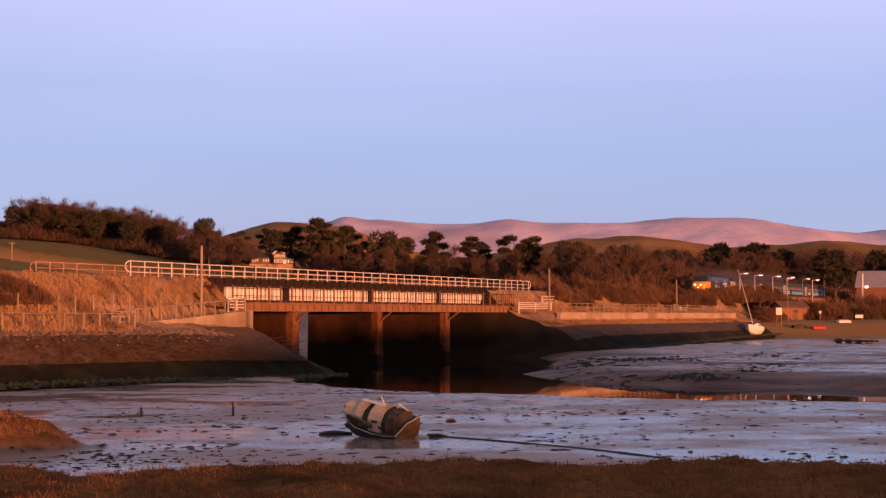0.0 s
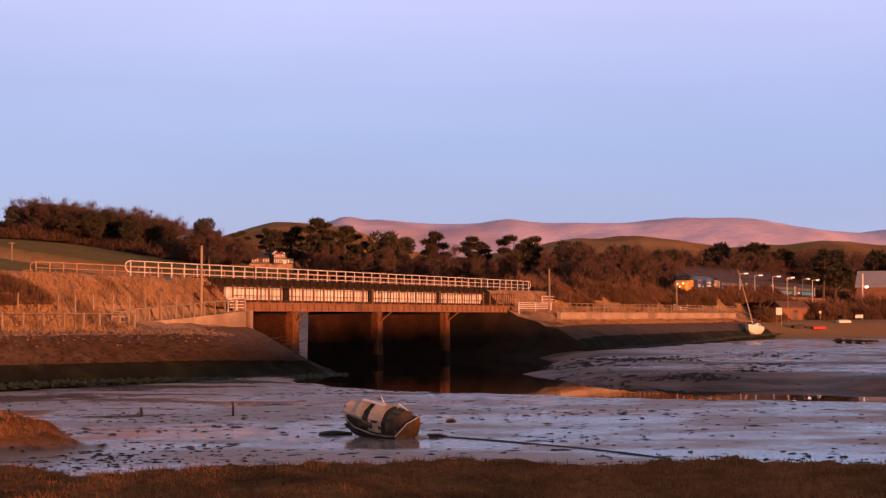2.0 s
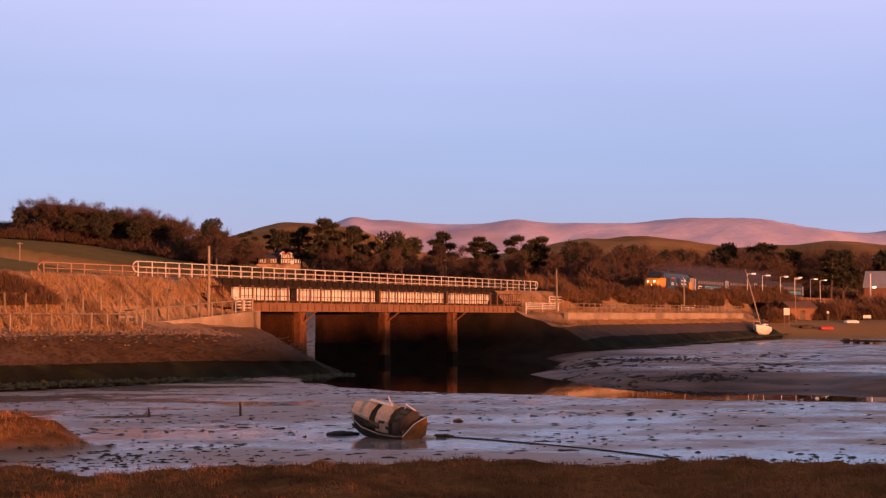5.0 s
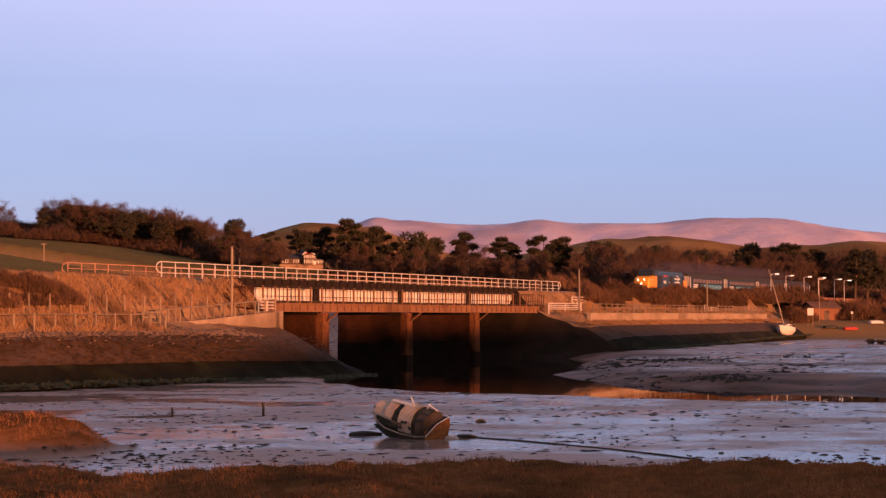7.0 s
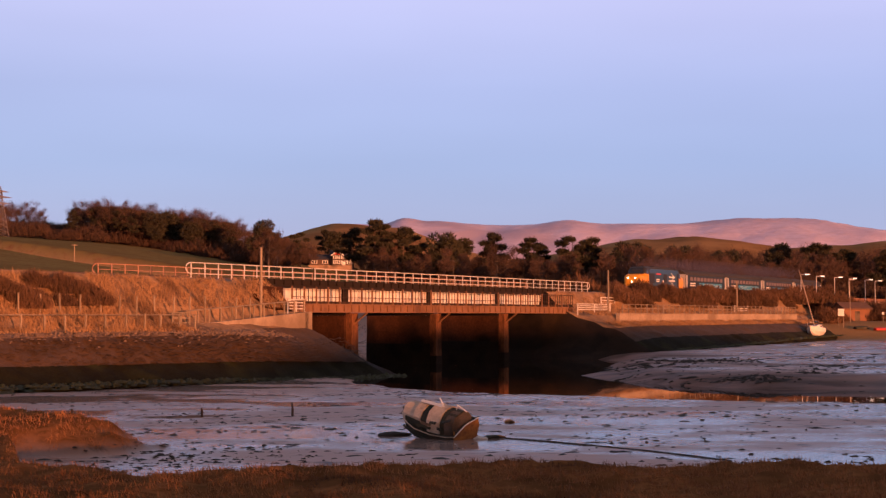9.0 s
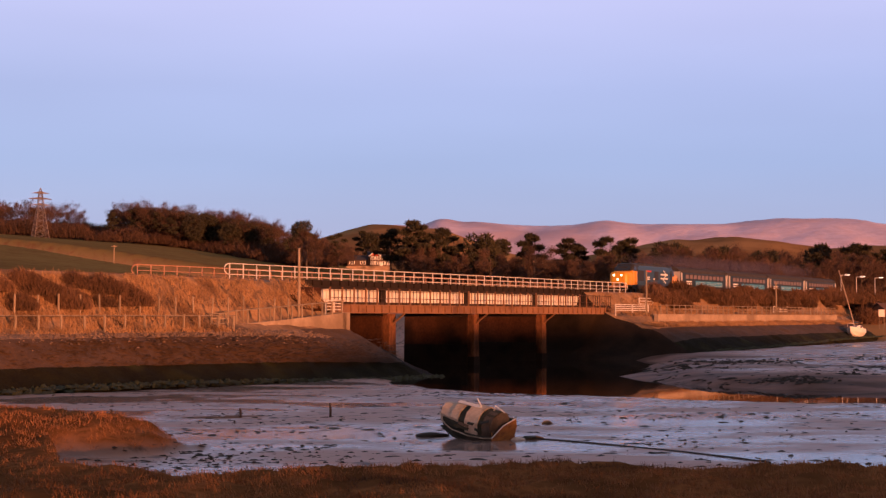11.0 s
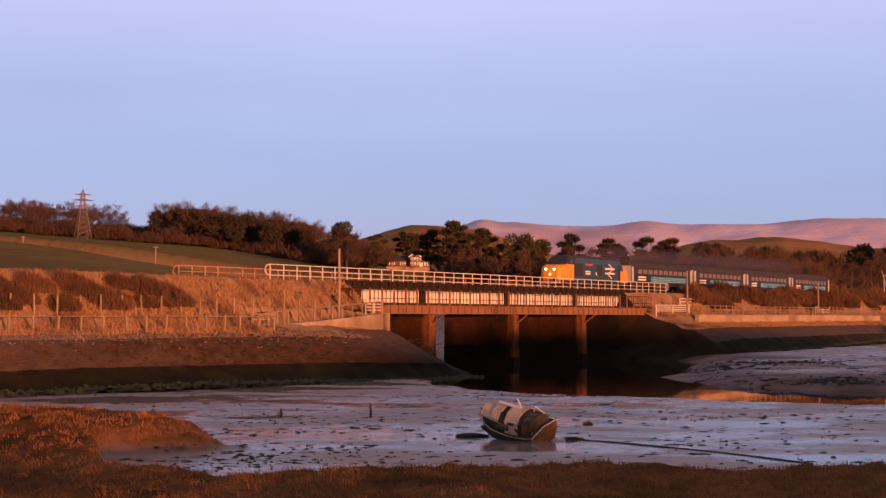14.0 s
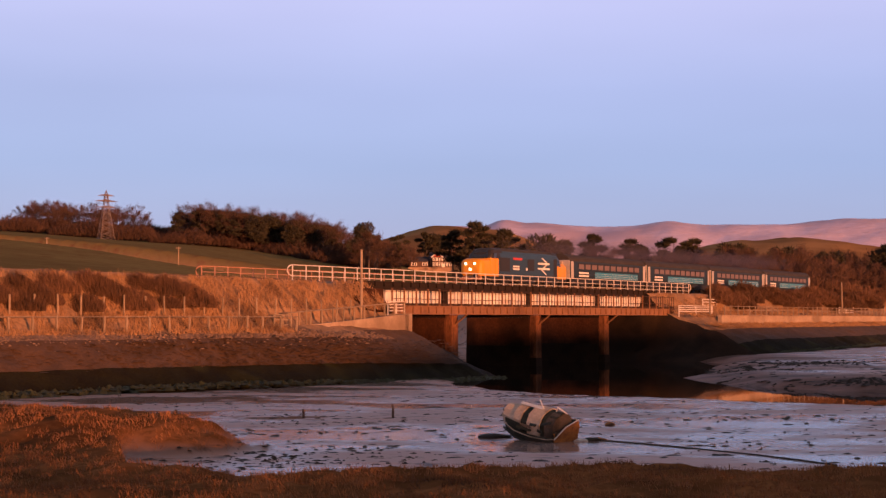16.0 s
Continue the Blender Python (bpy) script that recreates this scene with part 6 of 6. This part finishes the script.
def build_station():
    # platform lamps
    for i, (b, d) in enumerate(((198.5, 272), (208.5, 284), (220.5, 292), (230.0, 300), (240.5, 312), (247, 322))):
        x, y = seen_from_bank(b, d)
        l_ = empty("platform_lamp", pose(x, y, 7.4, 0, 0, 0), "white platform lamp post with a lit head", "lamp post", "platform lamps")
        part("post", tube(bmesh.new(), [(0, 0, -1.0), (0, 0, 2.2), (0, 0, 4.5)], [0.07, 0.06, 0.05], 8), M["white"], l_)
        part("arm", tube(bmesh.new(), [(0, 0, 4.45), (0.9, -0.2, 4.6)], 0.05, 6), M["white"], l_)
        part("head", cubed(0.7, 1.5, -0.42, -0.02, 4.52, 4.68, bevel=0.03), M["white"], l_)
        part("lens", cubed(0.74, 1.46, -0.40, -0.04, 4.46, 4.515), M["street"], l_, "lit lens")
    pl = empty("platform", LINE, "low brick-faced station platform", "platform", kind="structure")
    part("slab", cubed(176, 270, 0.2, 1.4, 7.2, 8.3), M["brick"], pl)
    # shed with a grey roof
    x, y = seen_from_bank(289, 345)
    s_ = empty("shed", pose(x, y, 8.5, 0, 0, -24), "brown timber shed with a pale grey pitched roof", "shed")
    gable_block(s_, -3.6, 6.5, -4.0, 4.0, 0, 2.5, 3.6, M["brick"], M["roof_pale"], "x")
    part("door", cubed(-3.26, -3.18, -1.2, 1.2, 0, 2.8), M["wreck_grey"], s_)
    x, y = seen_from_bank(280.5, 300)
    t = empty("lamp_column", pose(x, y, 6.5), "white lamp column with a small lit lantern", "lamp post")
    part("column", tube(bmesh.new(), [(0, 0, -0.5), (0, 0, 6.2)], 0.16, 8), M["white"], t)
    part("lantern", cubed(0.5, 1.1, -0.3, 0.3, 3.3, 3.75, bevel=0.05), M["street"], t)
    part("arm", cubed(0.1, 0.6, -0.05, 0.05, 3.6, 3.7), M["white"], t)
    # low brick building beyond the wall's end
    x, y = seen_from_bank(231, 268)
    b_ = empty("brick_hut", pose(x, y, 3.3, 0, 0, 20), "low brown brick hut among scrub", "hut")
    gable_block(b_, -2.6, 2.6, -2.0, 2.0, 0, 2.6, 1.0, M["brick"], M["brick_roof"], "x")
    part("door", cubed(-0.5, 0.5, -2.05, -1.98, 0, 2.0), M["wreck_grey"], b_)
    # signs
    for b, d, z0, w, hh, lab in ((224.5, 252, 4.45, 1.0, 1.2, "white notice board on two posts by the beach"), (278, 262, 3.9, 1.35, 0.55, "small white notice board above the beach")):
        x, y = seen_from_bank(b, d)
        n_ = empty("notice_board", pose(x, y, z0), lab, "sign")
        part("board", cubed(-w / 2, w / 2, -0.03, 0.03, 0, hh, bevel=0.01), M["white"], n_)
        for xx in (-w / 2 + 0.1, w / 2 - 0.1):
            part("post", cubed(xx - 0.04, xx + 0.04, 0.032, 0.11, -2.0, hh), M["timber"], n_)
    # tall pole with an old lantern by the beach, marker post, upturned dinghy
    x, y = seen_from_bank(230.5, 256)
    t = empty("lamp_column", pose(x, y, 3.2), "slim grey lamp column by the beach", "lamp post")
    part("column", tube(bmesh.new(), [(0, 0, -0.5), (0, 0, 7.4)], [0.07, 0.04], 8), M["timber"], t)
    part("head", cubed(-0.1, 0.8, -0.12, 0.12, 7.35, 7.5, bevel=0.03), M["white_steel"], t)
    x, y = seen_from_bank(252, 258)
    t = empty("marker_post", pose(x, y, 3.0), "thin marker post with a pale top", "post")
    part("shaft", tube(bmesh.new(), [(0, 0, -0.5), (0, 0, 2.0)], 0.06, 6), M["timber"], t)
    part("top_mark", cubed(-0.2, 0.2, -0.05, 0.05, 1.7, 2.1, bevel=0.02), M["white"], t)
    for b, d, c_, lab in ((251, 250, "red", "upturned red dinghy on the beach"), (238, 251, "wreck_green", "upturned dark green dinghy on the beach"), (268, 255, "white", "white dinghy drawn up on the beach")):
        x, y = seen_from_bank(b, d)
        z = float(ground_z(np.float64(x), np.float64(y)))
        rings = [[(a, -w_, 0), (a, -w_ * 0.8, h_ * 0.7), (a, 0, h_), (a, w_ * 0.8, h_ * 0.7), (a, w_, 0)] for a, w_, h_ in ((-1.3, 0.5, 0.45), (0, 0.66, 0.55), (0.9, 0.45, 0.5), (1.4, 0.05, 0.3))]
        p = at(*line_sq(x, y))
        s__, q__ = line_sq(x, y)
        dz = max(z, float(np.interp(q__, [7.9, 9.8, 14.0, 16.2], [3.7, 3.1, 1.4, 0.5])) if q__ < 16.2 else z)
        dn = part("dinghy", loft(rings, close=True), M[c_], at=pose(x, y, dz, 0, 0, 20))
        tagged(dn, lab, "dinghy", "dinghies on the beach")
    # old slipway timbers
    x, y = seen_from_bank(276, 205)
    t = empty("slipway_frame", pose(x, y, float(ground_z(np.float64(x), np.float64(y))), 0, 0, -50), "dark broken slipway timbers on the mud", "slipway")
    for k in range(4):
        part("beam", cubed(-3 + k * 1.6, -2.75 + k * 1.6, -0.6, 0.6, 0, 0.75 - 0.1 * k, bevel=0.02), M["post_dark"], t)
    for yy in (-0.5, 0.5):
        part("runner", cubed(-3.4, 3.2, yy - 0.12, yy + 0.12, 0.25, 0.5, bevel=0.02), M["post_dark"], t)


M["house_stone"] = mat("brown_house_stone", (0.13, 0.08, 0.06), (0.085, 0.052, 0.04), 0.8, 0.9, 0.2)
M["roof_pale"] = mat("pale_grey_sheet_roof", (0.34, 0.33, 0.35), (0.25, 0.24, 0.26), 0.6, 0.6)
M["brick_roof"] = mat("brown_tile_roof", (0.16, 0.085, 0.055), (0.1, 0.055, 0.038), 1.0, 0.9, 0.3)
M["galv"] = mat("galvanised_lattice", (0.22, 0.19, 0.19), (0.15, 0.13, 0.13), 0.4, 0.7)


def build_pylon():
    x, y = seen_from_bank(-340, 436)
    z = float(ground_z(np.float64(x), np.float64(y)))
    p = empty("pylon", pose(x, y, z - 0.5, 0, 0, 35), "grey lattice power pylon on the far field", "pylon")
    top = EYE[2] + 0.0895 * 436 - z
    for sx in (-1, 1):
        for sy in (-1, 1):
            part("leg", tube(bmesh.new(), [(2.2 * sx, 2.2 * sy, 0), (0.85 * sx, 0.85 * sy, top * 0.62), (0.45 * sx, 0.45 * sy, top * 0.9), (0, 0, top)], 0.09, 4), M["galv"], p)
    for k in range(9):
        t0, t1 = k / 9 * 0.9, (k + 1) / 9 * 0.9
        w0, w1 = (float(np.interp(t, [0, 0.62, 0.9], [2.2, 0.85, 0.45])) for t in (t0, t1))
        for a, b in (((-1, -1), (1, -1)), ((1, -1), (1, 1)), ((1, 1), (-1, 1)), ((-1, 1), (-1, -1))):
            part("brace", tube(bmesh.new(), [(a[0] * w0, a[1] * w0, t0 * top), (b[0] * w1, b[1] * w1, t1 * top)], 0.06, 3), M["galv"], p)
            part("brace", tube(bmesh.new(), [(b[0] * w0, b[1] * w0, t0 * top), (a[0] * w1, a[1] * w1, t1 * top)], 0.06, 3), M["galv"], p)
    for t, w in ((0.66, 3.0), (0.78, 3.6), (0.89, 2.6)):
        part("cross_arm", loft([[(s * w, 0, t * top + 0.05), (s * w, 0, t * top - 0.05), (0, 0.5, t * top - 0.1), (0, -0.5, t * top - 0.1), (0, 0, t * top + 0.6)] for s in (-1, 1)], close=True), M["galv"], p)
    for b, d, h in ((-382, 300, 21.2), (-288.5, 250, 16.6)):
        x, y = seen_from_bank(b, d)
        z = float(ground_z(np.float64(x), np.float64(y)))
        h = h - z
        t = empty("field_pole", pose(x, y, z), "thin pale pole standing in the field", "pole", "poles in the field")
        part("shaft", tube(bmesh.new(), [(0, 0, -0.5), (0, 0, h)], 0.10, 6), M["timber"], t)
        part("crosspiece", cubed(-0.5, 0.5, -0.05, 0.05, h - 0.25, h - 0.1), M["timber"], t)


# ---------------------------------------------------------------- smoke, in loose flecks that drift
M["smoke"] = mat("diesel_smoke_flecks", (0.13, 0.125, 0.18), (0.09, 0.085, 0.13), 0.3, 1.0, spec=0.0)


def build_smoke():
    out = []
    for k in range(7):
        rng = np.random.RandomState(300 + k)
        n = 15000
        P = rng.normal(0, 1, (n, 3)) * np.array([6.5, 2.0, 0.6])
        P[:, 2] = np.clip(P[:, 2], -1.3, 1.1)
        v, f = slivers(P, rng.normal(size=(n, 3)), 0.05, 0.024, rng)
        ob = tagged(new("smoke_puff", mesh_arrays("smoke_puff", v, f, M["smoke"])), "thin grey diesel smoke drifting behind the locomotive", "smoke", "puffs of smoke")
        out.append((ob, k))
    return out


build_ground()
build_water()
build_banks()
build_bridge()
build_fells()
build_trees()
build_scrub()
TRAIN = build_train()
build_fences()
build_loose()
build_grass()
build_wreck()
build_yacht()
build_house()
build_station()
build_pylon()
SMOKE = build_smoke()


def motions():
    for thing, behind in TRAIN:
        rows = []
        for t, s in NOSE:
            p = at(s + behind, -3.4, RAIL_Z)
            rows.append((t, pose(p.x, p.y, p.z, 0, 0, LINE_TURN)))
        walk(thing, rows)
    for puff, k in SMOKE:   # the puffs lag behind the exhaust and rise a little
        rows = []
        for t, s in NOSE:
            p = at(s + 22 + 13 * k + 0.25 * t, -6.5 - 0.9 * k, RAIL_Z + 4.4 + 0.15 * k + 0.02 * t)
            rows.append((t, pose(p.x, p.y, p.z, 0, 0, LINE_TURN)))
        walk(puff, rows)


motions()
